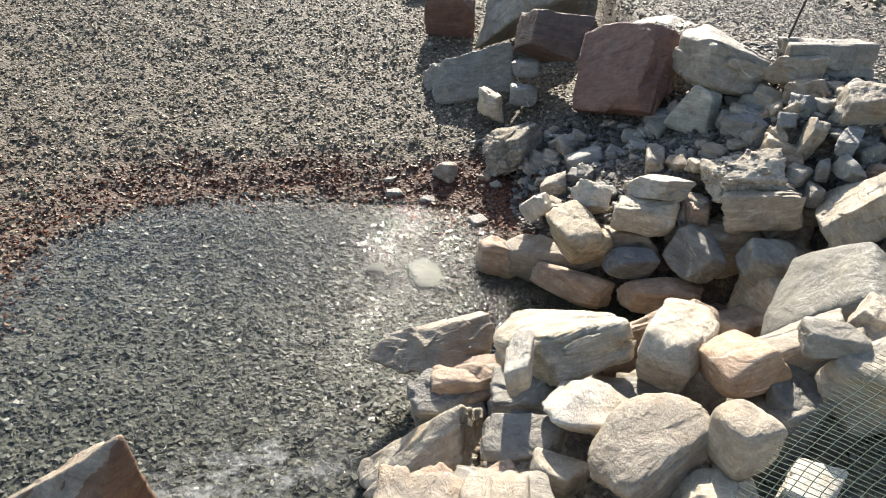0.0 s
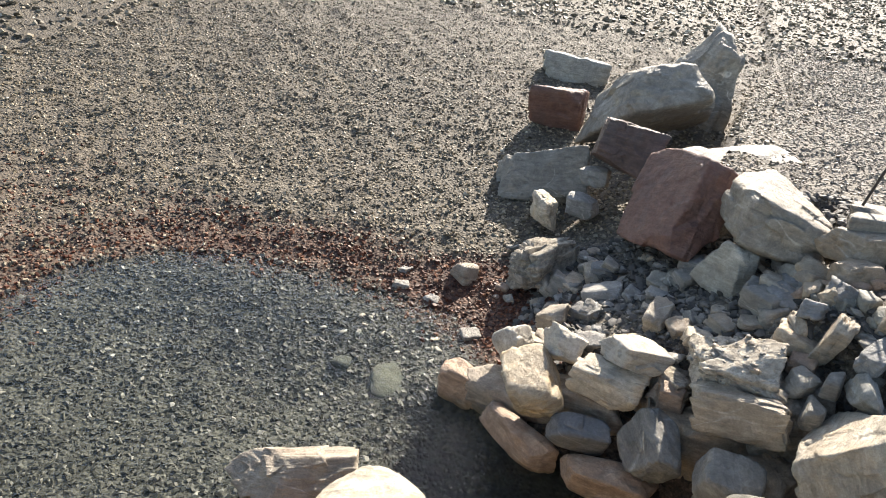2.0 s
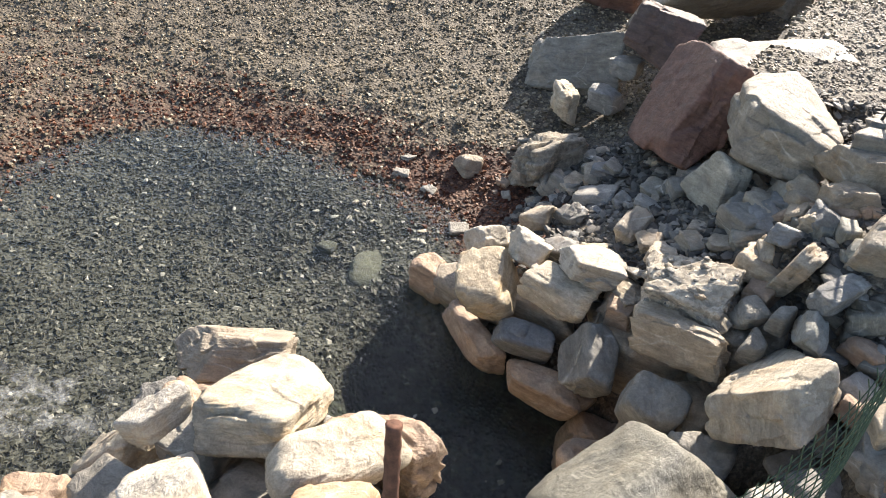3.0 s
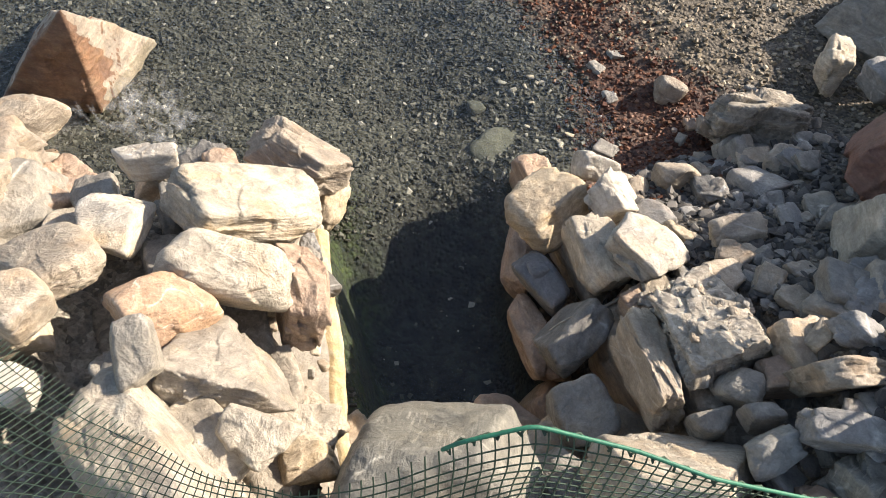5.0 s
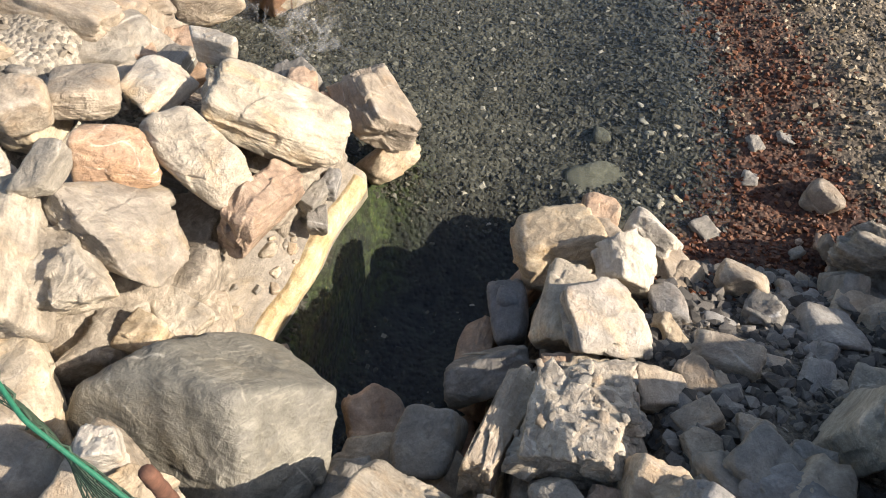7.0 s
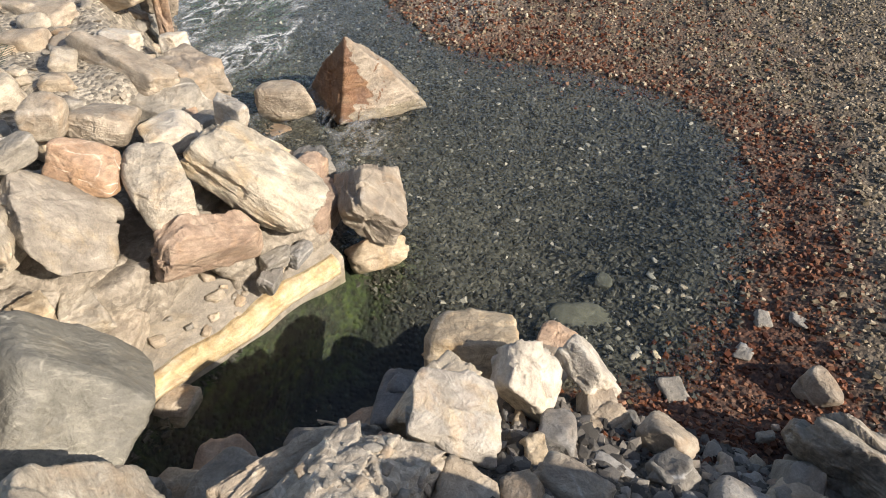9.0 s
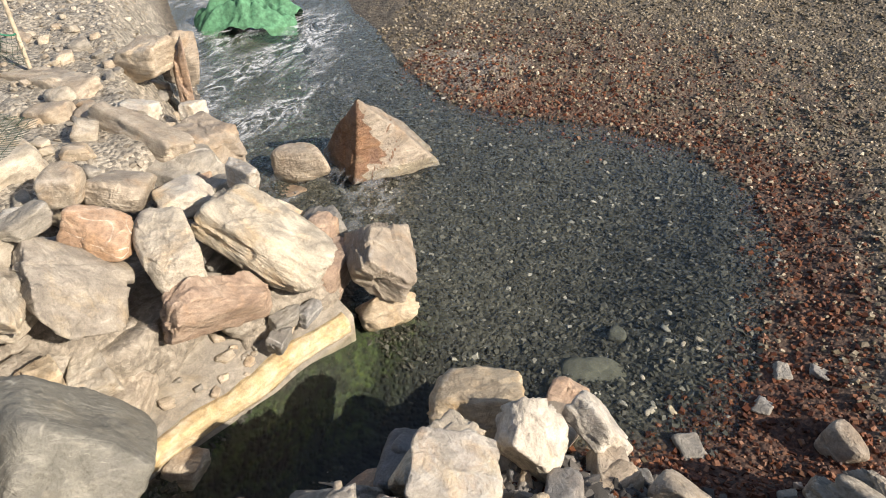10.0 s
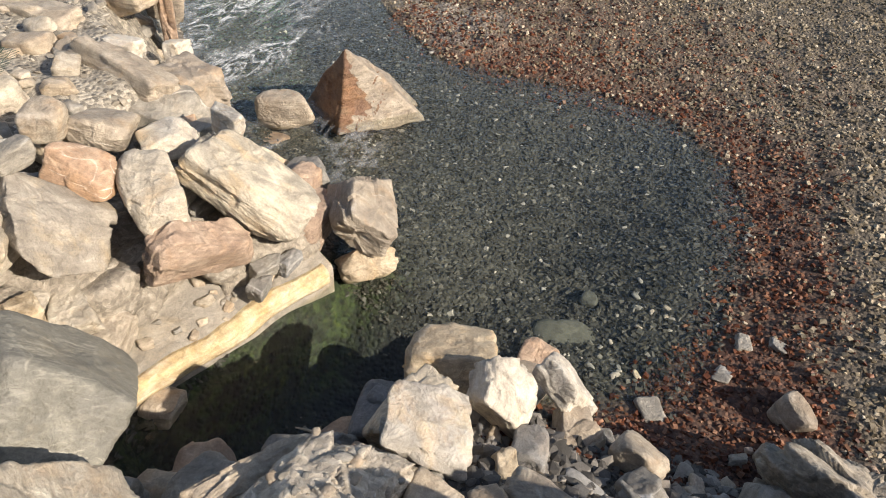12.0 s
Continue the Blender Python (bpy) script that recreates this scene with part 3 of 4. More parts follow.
froth = smooth(0.5, -0.2, WX * 0.35 + WY * 0.94 + 0.05) * smooth(0.75, 0.25, WX * -0.66 + WY * 0.75 - 1.15) + 0.55 * smooth(0.6, 0.15, np.hypot(WX + 0.50, WY - 1.20))
froth = np.clip(froth, 0, 1) * smooth(-4.6, -3.4, WX)
water.data.attributes.new("foam", "FLOAT", "POINT").data.foreach_set("value", froth.ravel().astype(np.float32))
tagged(water, "clear shallow spring water with small ripples", "water", kind="structure")


# ---- gravel ----
GRIT = (np.array([(-1, -1, -1), (1, -1, -1), (1, 1, -1), (-1, 1, -1), (-0.75, -0.7, 1), (0.7, -0.75, 1), (0.75, 0.7, 1), (-0.7, 0.75, 1)], float) * 0.78,
        np.array([(0, 2, 1), (0, 3, 2), (4, 5, 6), (4, 6, 7), (0, 1, 5), (0, 5, 4), (1, 2, 6), (1, 6, 5), (2, 3, 7), (2, 7, 6), (3, 0, 4), (3, 4, 7)]))


def scatter(name, material, count, box, keep, sizes, label, category="gravel", seed=1, flatness=0.55, sink=0.25, sharp=False):
    """Pebbles lying on the ground inside a box, where keep(x, y, distance, random) says so; one joined sheet."""
    rng = np.random.default_rng(seed)
    x, y = rng.uniform(box[0], box[1], count), rng.uniform(box[2], box[3], count)
    ok = keep(x, y, shore_distance(x, y), rng.uniform(size=count))
    x, y = x[ok], y[ok]
    n = len(x)
    size = sizes[0] + (sizes[1] - sizes[0]) * rng.uniform(size=n) ** 2.6
    z = height(x, y)
    base, faces = (GRIT if sharp else sphere(1))
    corners = len(base)
    scale = np.stack([size, size * rng.uniform(0.55, 0.95, n), size * rng.uniform(0.5, 1.0, n) * flatness], 1)
    pts = base[None] * (1 + 0.22 * rng.normal(size=(n, corners, 1)).clip(-1.5, 1.5)) * scale[:, None] / 2
    a, b, c = rng.uniform(0, 6.28, n), rng.normal(scale=0.35, size=n), rng.normal(scale=0.35, size=n)
    for ang, (i, j) in ((b, (1, 2)), (c, (0, 2)), (a, (0, 1))):
        u, w = pts[:, :, i].copy(), pts[:, :, j].copy()
        pts[:, :, i] = u * np.cos(ang)[:, None] - w * np.sin(ang)[:, None]
        pts[:, :, j] = u * np.sin(ang)[:, None] + w * np.cos(ang)[:, None]
    pts += np.stack([x, y, z + scale[:, 2] * (0.5 - sink)], 1)[:, None]
    tris = (np.arange(n)[:, None, None] * corners + faces[None]).reshape(-1, 3)
    ob = new(name, fast_mesh(name, pts.reshape(-1, 3), tris, smooth=False))
    ob.data.materials.append(material)
    return tagged(ob, label, category, kind="stuff")


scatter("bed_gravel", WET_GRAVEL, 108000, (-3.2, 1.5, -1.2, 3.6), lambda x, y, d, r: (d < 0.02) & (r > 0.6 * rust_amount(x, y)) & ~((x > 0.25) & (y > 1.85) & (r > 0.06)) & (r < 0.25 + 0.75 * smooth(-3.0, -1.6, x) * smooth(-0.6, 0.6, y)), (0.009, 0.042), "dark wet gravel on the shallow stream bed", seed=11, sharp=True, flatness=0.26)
scatter("shore_gravel", DRY_GRAVEL, 112000, (-4.4, 2.4, 0.0, 9.0), lambda x, y, d, r: (d > 0) & ((y > 3.0) | (x < -1.7)) & (r > rust_amount(x, y)) & ((x < 0.45) | (y > 4.2)) & (r < smooth(1.9, 0.8, x - 0.3 * (y - 5).clip(0, 9))) & (r < 0.35 + 0.65 * smooth(8.5, 5.0, y)), (0.011, 0.038), "brown-grey dry river gravel on the shore", seed=12, sharp=True)
scatter("rusty_gravel", RUSTY_GRAVEL, 60000, (-3.6, 0.9, 0.6, 4.6), lambda x, y, d, r: (d > -0.45) & ((y > 2.9) | (x < -1.6)) & (r < 0.9 * rust_amount(x, y)), (0.012, 0.036), "rust-stained reddish gravel along the waterline", seed=13, sharp=True)
scatter("bank_gravel", TAN_GRAVEL, 42000, (0.9, 3.6, 3.3, 9.4), lambda x, y, d, r: ((x > 1.2) | (y > 4.4)) & (r < smooth(0.9, 1.9, x - 0.12 * (y - 4))), (0.01, 0.03), "sandy tan gravel on the upper bank", seed=14, sharp=True)
scatter("far_gravel", DRY_GRAVEL, 42000, (-9.0, 6.0, 3.0, 17.0), lambda x, y, d, r: (d > 0.3) & ((y > 8.8) | (x < -4.3) | ((x > 3.4) & (y > 5))), (0.03, 0.09), "brown-grey coarse gravel on the far shore", seed=17, sharp=True)
scatter("rubble_chips", RUBBLE, 7500, (0.45, 2.2, 2.7, 4.1), lambda x, y, d, r: (d > 0.1), (0.012, 0.07), "grey slate chips and small rubble behind the wall", "rubble", seed=15, flatness=0.5)
scatter("bank_rubble", PALE_GRAVEL, 6000, (-1.8, 2.6, -2.0, 1.9), lambda x, y, d, r: (d > 0.05), (0.012, 0.055), "pale stone chips on the southern bank", "rubble", seed=16, flatness=0.5)


# ---- the southern wall of the pool ----
OUTSIDE, BEHIND = "stones outside the southern wall", "loose stones behind the northern wall"
south_wall = tagged(new("stone_wall"), "rough dry-stone wall of pale and brown boulders on a mortared ledge", "stone wall", kind="structure")
south_wall.location = (0.7, 1.6, WATER)
S = south_wall


def keep(ob, parent):
    """Hang a finished mesh under a parent without moving it."""
    ob.parent = parent
    ob.matrix_parent_inverse = Matrix.Translation(parent.location).inverted()
    return ob


def wall_stone(wall, material, *numbers, **more):
    return keep(stone(None, material, *numbers, **more), wall)


wall_stone(S, TAN, 0.028, 1.924, 0.443, 0.462, 0.327, 0.188, 41, -11, -32, label="jagged grey-tan stone at the wall end", rough=0.9, hard=13, level=6, seed=3085)
wall_stone(S, OCHRE, 0.128, 1.992, 0.234, 0.202, 0.266, 0.176, 53, 33, -1, label="yellowish foundation stone at the waterline", hard=9, level=5, seed=3204)
wall_stone(S, WEATHERED, 0.415, 1.674, 0.702, 0.506, 0.344, 0.241, 110, -40, -8, label="large cream block with a weathered grey top", hard=6.5, level=6, seed=3204)
wall_stone(S, CREAM, 0.772, 1.566, 0.832, 0.387, 0.208, 0.205, 60, 5, -11, hard=6, level=6, seed=3102)
wall_stone(S, ORANGE, 0.865, 1.385, 0.905, 0.235, 0.256, 0.145, 302, 15, 7, label="orange-brown stone with white veins", hard=6, level=5, seed=3153)
wall_stone(S, WHITE, 0.430, 1.280, 0.780, 0.225, 0.225, 0.105, 233, 1, -5, hard=7, level=5, seed=3272)
wall_stone(S, WHITE, 0.255, 1.425, 0.800, 0.206, 0.089, 0.140, 80, hard=7)
wall_stone(S, TAN, 0.565, 1.109, 0.834, 0.218, 0.332, 0.162, 120, -20, -24, hard=5, level=6, seed=3204)
wall_stone(S, TAN, 0.755, 1.065, 0.930, 0.160, 0.150, 0.150, 30, hard=4)
wall_stone(S, GREY, 1.064, 1.333, 1.044, 0.110, 0.181, 0.080, 90, hard=6)
wall_stone(S, LEDGE_ROCK, 1.080, 1.511, 0.865, 0.349, 0.365, 0.157, 72, -14, -41, label="broad flat grey-tan slab", hard=11, level=6, seed=3170)
wall_stone(S, BROWN, 0.769, 1.764, 0.664, 0.477, 0.159, 0.233, 175, -22, 12, label="squared pinkish-brown block", hard=14, level=6, seed=3102)
wall_stone(S, CREAM, 1.314, 1.537, 0.959, 0.141, 0.181, 0.140, 125)
# the core of the wall and small wedging stones
wall_stone(S, EARTH, 0.45, 1.64, 0.40, 0.60, 0.40, 0.34, -12, 0, 0, rough=1.6)
wall_stone(S, EARTH, 0.95, 1.48, 0.46, 0.70, 0.44, 0.46, -10, 0, 0, rough=1.6)
wall_stone(S, EARTH, 1.25, 1.43, 0.58, 0.50, 0.48, 0.46, 20, 0, 0, rough=1.6)
wall_stone(S, EARTH, 0.70, 1.30, 0.40, 0.66, 0.36, 0.40, 15, 0, 0, rough=1.6)
wall_stone(S, BROWN, 0.20, 1.72, 0.40, 0.34, 0.26, 0.30, 20, 0, 0)
wall_stone(S, GREY, 0.56, 1.83, 0.45, 0.14, 0.08, 0.07, -25, 0, 0)
wall_stone(S, GREY, 0.64, 1.86, 0.42, 0.12, 0.08, 0.07, 20, 0, 0)
wall_stone(S, SLATE, 0.46, 1.86, 0.42, 0.12, 0.08, 0.07, -10, 0, 0)
wall_stone(S, GREY, 1.02, 1.30, 0.84, 0.20, 0.16, 0.14, 40, 0, 0)
wall_stone(S, CREAM, 1.26, 1.42, 0.90, 0.30, 0.22, 0.2, 30, 0, 0)
wall_stone(S, CREAM, 1.20, 1.64, 0.66, 0.22, 0.14, 0.12, 60, 0, 0)
wall_stone(S, TAN, 1.14, 1.68, 0.52, 0.20, 0.14, 0.12, 20, 0, 0)
wall_stone(S, OCHRE, 1.33, 1.62, 0.72, 0.18, 0.12, 0.14, 80, 0, 0)
wall_stone(S, TAN, 1.12, 1.81, 0.21, 0.15, 0.12, 0.10, 10, 0, 0)


# crumbled bits between the slab and the ledge
crumb_rng = np.random.default_rng(8)
for k in range(22):
    f = crumb_rng.uniform()
    x, y = 0.50 + 0.82 * f + crumb_rng.normal(0, 0.02), 1.78 - 0.20 * f + crumb_rng.normal(0, 0.045)
    size = 0.025 + 0.06 * crumb_rng.uniform() ** 2
    wall_stone(S, (TAN, CREAM, TAN, GREY)[int(crumb_rng.integers(4))], x, y, 0.392 + 0.01 * f + 0.54 * (1.78 - 0.20 * f - y), size, size * 0.75, size * 0.6,
               crumb_rng.uniform(0, 360), crumb_rng.normal(0, 15), crumb_rng.normal(0, 15), level=3, hard=12)


def ledge(name, start, end, sections, material, label, rugged=1.0):
    """A bar with a free cross-section (out, up) along a level line, roughened."""
    a, b = np.array(start), np.array(end)
    n, m = 110, len(sections)
    way = (b - a) / np.linalg.norm(b - a)
    out = np.array([-way[1], way[0], 0])
    out = out if out[1] > 0 else -out
    ebb = 1 - 0.22 * (rugged > 1) * (0.5 + 0.5 * np.sin(np.linspace(0, 17, n) + 1.5 * np.sin(np.linspace(0, 41, n))))
    pts = np.array([a + (b - a) * k / (n - 1) + out * o * ebb[k] + np.array([0, 0, u]) for k in range(n) for o, u in sections])
    quads = [(k * m + j, k * m + (j + 1) % m, (k + 1) * m + (j + 1) % m, (k + 1) * m + j) for k in range(n - 1) for j in range(m)]
    pts = pts + rugged * (np.array([0.012, 0.012, 0.010]) * np.stack([wobble(pts, 9, 61), wobble(pts, 9, 62), wobble(pts, 12, 63)], 1)) + 0.004 * np.stack([wobble(pts, 45, 64), wobble(pts, 45, 65), wobble(pts, 45, 66)], 1)
    ob = new(name, fast_mesh(name, pts, quads))
    ob.data.materials.append(material)
    ob["label"] = label
    return keep(ob, S)


def arc(points, steps):
    """More points along a section, so that it can be roughened."""
    out = []
    for (a, b), (c, d) in zip(points, points[1:] + points[:1]):
        out += [(a + (c - a) * k / steps, b + (d - b) * k / steps) for k in range(steps)]
    return out


ledge("mortar_ledge", (0.30, 1.95, 0.32), (1.42, 1.72, 0.33), arc([(-0.005, -0.02), (-0.012, 0.0), (-0.16, 0.08), (-0.36, 0.17), (-0.40, -0.5), (-0.01, -0.6)], 6), LEDGE_GREY, "sloping stone ledge above the waterline")
ledge("crusted_edge", (0.33, 1.945, 0.32), (1.30, 1.745, 0.33), arc([(0.012, -0.02), (0.003, 0.004), (-0.03, 0.018), (-0.065, 0.012), (-0.06, -0.07), (0.006, -0.07)], 4), CRUST, "yellowish lime-crusted edge", 1.5)

# outside the wall, towards the stream
loose(GREY, 0.281, 1.240, 0.688, 0.280, 0.150, 0.075, 4, 0, 15, label="thin flat grey stone outside the wall", name="flat_stone", group=OUTSIDE, hard=7)
loose(GREY, 0.063, 1.600, 0.437, 0.280, 0.200, 0.220, 0, 0, 0, label="dark squared stone low in the wall", name="loose_stone", group=OUTSIDE, hard=10)
loose(GREY, 0.317, 1.500, 0.600, 0.260, 0.200, 0.140, -8, 0, 0, label="dark stone under the cream blocks", name="loose_stone", group=OUTSIDE, hard=9)
loose(GREY, 0.619, 1.420, 0.686, 0.340, 0.200, 0.140, 5, 0, 0, label="dark stone under the cream blocks", name="loose_stone", group=OUTSIDE, hard=9)
loose(CREAM, -0.020, 1.415, 0.370, 0.517, 0.249, 0.225, 9, 40, 9, label="pale cream boulder at the water's edge", group=OUTSIDE, hard=9, level=6, seed=3153)
loose(CREAM, 0.351, 1.140, 0.676, 0.170, 0.130, 0.120, -25, -10, 0, label="rounded pale stone outside the wall", name="loose_stone", group=OUTSIDE, hard=5)
loose(CREAM, 1.290, 1.290, 0.980, 0.490, 0.270, 0.300, 30, 3, 10, label="big pale boulder under the net", group=OUTSIDE, hard=7, level=6, seed=3153)
loose(CREAM, 1.60, 1.42, 0.80, 0.38, 0.28, 0.34, 40, label="pale block behind the big grey boulder", group=OUTSIDE, hard=11)
loose(TAN, 1.76, 1.58, 0.86, 0.26, 0.2, 0.24, 70, label="tan stone behind the big grey boulder", name="loose_stone", group=OUTSIDE, hard=10)
loose(GREY, 0.98, 1.28, 0.78, 0.20, 0.18, 0.30, 10, label="upright grey stone outside the wall", group=OUTSIDE)
loose(BROWN, 0.201, 1.100, 0.658, 0.130, 0.120, 0.110, 40, 0, 0, label="brownish cobble outside the wall", name="cobble", group=OUTSIDE, hard=5)
loose(CREAM, 0.70, 0.98, 0.80, 0.24, 0.2, 0.14, 10, label="pale stone outside the wall", name="loose_stone", group=OUTSIDE)
loose(WHITE, 0.92, 0.99, 0.84, 0.16, 0.12, 0.10, 50, label="pale stone outside the wall", name="loose_stone", group=OUTSIDE)
loose(BROWN, 0.12, 1.66, 0.46, 0.30, 0.14, 0.24, 10, label="brown stone in the wall's shaded side", name="loose_stone", group=OUTSIDE)
loose(GREY, 0.42, 1.46, 0.58, 0.34, 0.16, 0.12, -5, label="flat grey stone under the cream blocks", name="flat_stone", group=OUTSIDE)

# rocks along the southern bank
BANK = "rocks along the southern bank"
loose(CREAM, 0.72, 0.52, 0.80, 0.50, 0.40, 0.34, 87, label="big pale striped boulder on the southern bank", group=BANK, hard=10)
loose(TAN, 0.17, 0.70, 0.78, 0.66, 0.22, 0.24, 87, -6, label="long tan slab on the bank's edge", group=BANK, hard=11)
loose(TAN, -0.03, 0.94, 0.68, 0.34, 0.24, 0.26, 82, label="tan angular rock on the bank's edge", group=BANK, hard=12)
loose(TAN, 0.26, 0.27, 0.80, 0.24, 0.18, 0.18, 122, label="rounded tan stone on the bank", group=BANK, hard=5)
loose(GREY, 0.36, -0.12, 0.79, 0.24, 0.22, 0.13, 122, label="smooth round grey stone on the bank", group=BANK, hard=5)
loose(TAN, -0.01, -0.05, 0.80, 0.68, 0.22, 0.18, 90, label="long flat tan slab on the bank", group=BANK, hard=11)
loose(WHITE, 0.04, 0.60, 0.83, 0.22, 0.12, 0.10, 104, label="white stone on the bank", group=BANK, hard=10)
loose(BROWN, 0.02, 1.12, 0.50, 0.20, 0.20, 0.24, 40, label="brown block at the bank's foot", group=BANK, hard=12)
loose(GREY, 0.20, 0.93, 0.66, 0.46, 0.32, 0.26, 96, label="dark brownish-grey slab on the bank's edge", group=BANK, hard=10)
loose(BROWN, -0.64, 0.15, 0.66, 0.34, 0.10, 0.52, 46, label="upright brown slab at the stream's edge", group=BANK, hard=13)
loose(TAN, -0.46, 0.10, 0.82, 0.32, 0.26, 0.26, 99, label="tan rounded rock on the bank", group=BANK, hard=7)
loose(TAN, -0.86, -0.12, 0.66, 0.30, 0.24, 0.36, 60, label="tan rock at the stream's edge", group=BANK, hard=9)
loose(WHITE, -0.36, 0.50, 0.64, 0.14, 0.12, 0.12, 20, label="pale stone at the bank's edge", name="loose_stone", group=BANK, hard=9)
loose(CREAM, 0.50, -0.18, 0.79, 0.22, 0.16, 0.14, 30, label="pale stone on the bank", name="loose_stone", group=BANK, hard=9)
bank_rng = np.random.default_rng(77)
for k in range(120):
    x, y = bank_rng.uniform(-0.7, 0.9), bank_rng.uniform(-0.9, 1.0)
    if float(shore_distance(np.array([x]), np.array([y]))[0]) < 0.12:
        continue
    size = 0.05 + 0.11 * bank_rng.uniform() ** 2
    z = float(height(np.array([x]), np.array([y]))[0])
    loose((TAN, CREAM, TAN, GREY)[int(bank_rng.integers(4))], x, y, z + 0.12 * size, size, size * 0.7, size * 0.5, bank_rng.uniform(0, 360), bank_rng.normal(0, 12), bank_rng.normal(0, 12),
          label="small pale stone on the southern bank", name="bank_stone", group="small stones on the southern bank", level=3, hard=11)

# stones in the stream and at the pool's end
loose(BOULDER_GREY, 1.496, 1.928, 0.749, 0.537, 0.538, 0.341, 144, -45, -8, label="large smooth grey boulder with pale veins at the pool end", name="boulder", rough=0.85, chip=0.4, strata=0.4, hard=7, level=6, seed=3493)
loose(WHITE, 1.714, 1.840, 1.097, 0.088, 0.096, 0.113, 8, 1, 7, label="small white streaked stone beside the grey boulder", name="loose_stone", level=5, seed=3459)
loose(OCHRE, 1.761, 1.897, 1.028, 0.106, 0.109, 0.098, -16, 19, -10, label="small ochre stone beside the grey boulder", name="loose_stone", level=5, seed=3085)
loose(TAN, 1.80, 1.80, 0.955, 0.34, 0.26, 0.19, 60, 0, 4, label="tan slab under the net beside the grey boulder", name="loose_stone", hard=9, level=5)
loose(TAN, -0.679, 0.919, 0.267, 0.352, 0.232, 0.222, 295, -6, 16, label="smooth round tan stone in the shallow stream", name="boulder", hard=4, level=6, seed=3085)
loose(BROWN, -0.502, 0.922, 0.132, 0.166, 0.207, 0.120, 15, label="small brown stone beside the round one", name="loose_stone", hard=6)
loose(TAN, 0.056, 3.760, 0.299, 0.133, 0.154, 0.120, -35, 5, -11, label="rounded tan stone on the rusty gravel", name="loose_stone", hard=4, level=5, seed=3017)


def pyramid_rock(name, material, stained, corners, apex, foot, label, seed=3):
    """A sharp broken rock: sloping faces from a base line up to an apex, weathered."""
    d, faces = sphere(6)
    apex = np.array(apex, float)
    low = [np.array([x, y, foot]) for x, y in corners]
    centre = (sum(low) / len(low) * 2 + apex) / 3
    normals, far = [np.array([0, 0, -1.0])], [centre[2] - foot]
    for a, c in zip(low, low[1:] + low[:1]):
        n = np.cross(c - a, apex - a)
        n /= np.linalg.norm(n)
        n = n if n @ (a - centre) > 0 else -n
        normals.append(n)
        far.append(n @ (apex - centre))
    bent = d + 0.035 * np.stack([wobble(d, 3.5, seed + k) for k in (1, 2, 3)], 1)
    reach = np.maximum(bent @ np.array(normals).T, 0) / np.array(far)
    p = d * ((reach ** 36).sum(1) ** (-1 / 36))[:, None]
    p = p * weathered(d, p, seed, np.random.default_rng(seed), 7, 0.8, 0.8)[:, None]
    me = fast_mesh(name, p + centre, faces)
    me.materials.append(material)
    me.materials.append(stained)
    # the broken side that faces south-east is rusty, and the rust runs a little round the corner
    for f in me.polygons:
        c, n = f.center, f.normal
        v = min(max((c.z - 0.2) / 0.47, 0.0), 0.97)
        u = ((-(c.x + 0.71) * 0.47 + (c.y - 1.24) * 0.33) / 0.33 - 0.18 * v) / (1 - v)
        ragged = 0.07 * math.sin(31 * c.z + 47 * c.y) + 0.05 * math.sin(90 * c.z - 60 * c.x)
        f.material_index = int((0.87 * n.x - 0.49 * n.y > 0.40) or (n.x > -0.45 and u < 0.05 + 0.42 * math.sin(3.1 * v ** 0.8) + ragged and c.x > -1.1 and c.y > 1.0))
    return tagged(new(name, me), label, "rock")


pyramid_rock("boulder", TAN, RUST, [(-0.99, 0.80), (-0.745, 1.215), (-1.21, 1.55), (-1.60, 1.02)], (-0.857, 1.205, 0.668), 0.16, "sharp triangular boulder with a rusty broken face in the stream")

# ---- the northern wall of the pool ----
north_wall = tagged(new("stone_wall"), "dry-stone pool wall of brown, grey and cream stones", "stone wall", kind="structure")
north_wall.location = (1.1, 2.7, WATER)
N = north_wall
wall_stone(N, WHITE, 1.048, 2.810, 0.735, 0.259, 0.264, 0.123, 19, -8, -20, label="flat white capstone", hard=11, level=5, seed=3068)
wall_stone(N, CREAM, 0.967, 2.729, 0.642, 0.293, 0.169, 0.197, -8, -8, -7, label="pale squared block under the capstone", hard=11, level=5, seed=3204)
wall_stone(N, WHITE, 0.764, 2.917, 0.612, 0.204, 0.216, 0.156, 130, -38, 29, hard=12, level=5, seed=3034)
wall_stone(N, WHITE, 0.526, 3.044, 0.475, 0.118, 0.238, 0.156, 139, 45, 23, hard=8, level=5, seed=3119)
wall_stone(N, OCHRE, 0.677, 2.694, 0.530, 0.224, 0.308, 0.239, 197, -29, -8, hard=9, level=5, seed=3136)
wall_stone(N, BROWN, 0.336, 2.865, 0.258, 0.230, 0.144, 0.189, -1, -5, -10, hard=9, level=5, seed=3000)
wall_stone(N, BROWN, 0.664, 2.638, 0.287, 0.418, 0.139, 0.169, -28, -5, -8, hard=6, level=6, seed=3153)
wall_stone(N, SLATE, 0.912, 2.573, 0.457, 0.244, 0.131, 0.170, 13, -13, 9, hard=5, level=5, seed=3136)
wall_stone(N, GREY, 1.185, 2.524, 0.553, 0.136, 0.270, 0.228, 29, -25, 4, label="grey stone with a white quartz vein", hard=8, level=5, seed=3238)
wall_stone(N, BROWN, 1.060, 2.490, 0.330, 0.390, 0.130, 0.184, -5, 3, 4, hard=6, level=6, seed=3068)
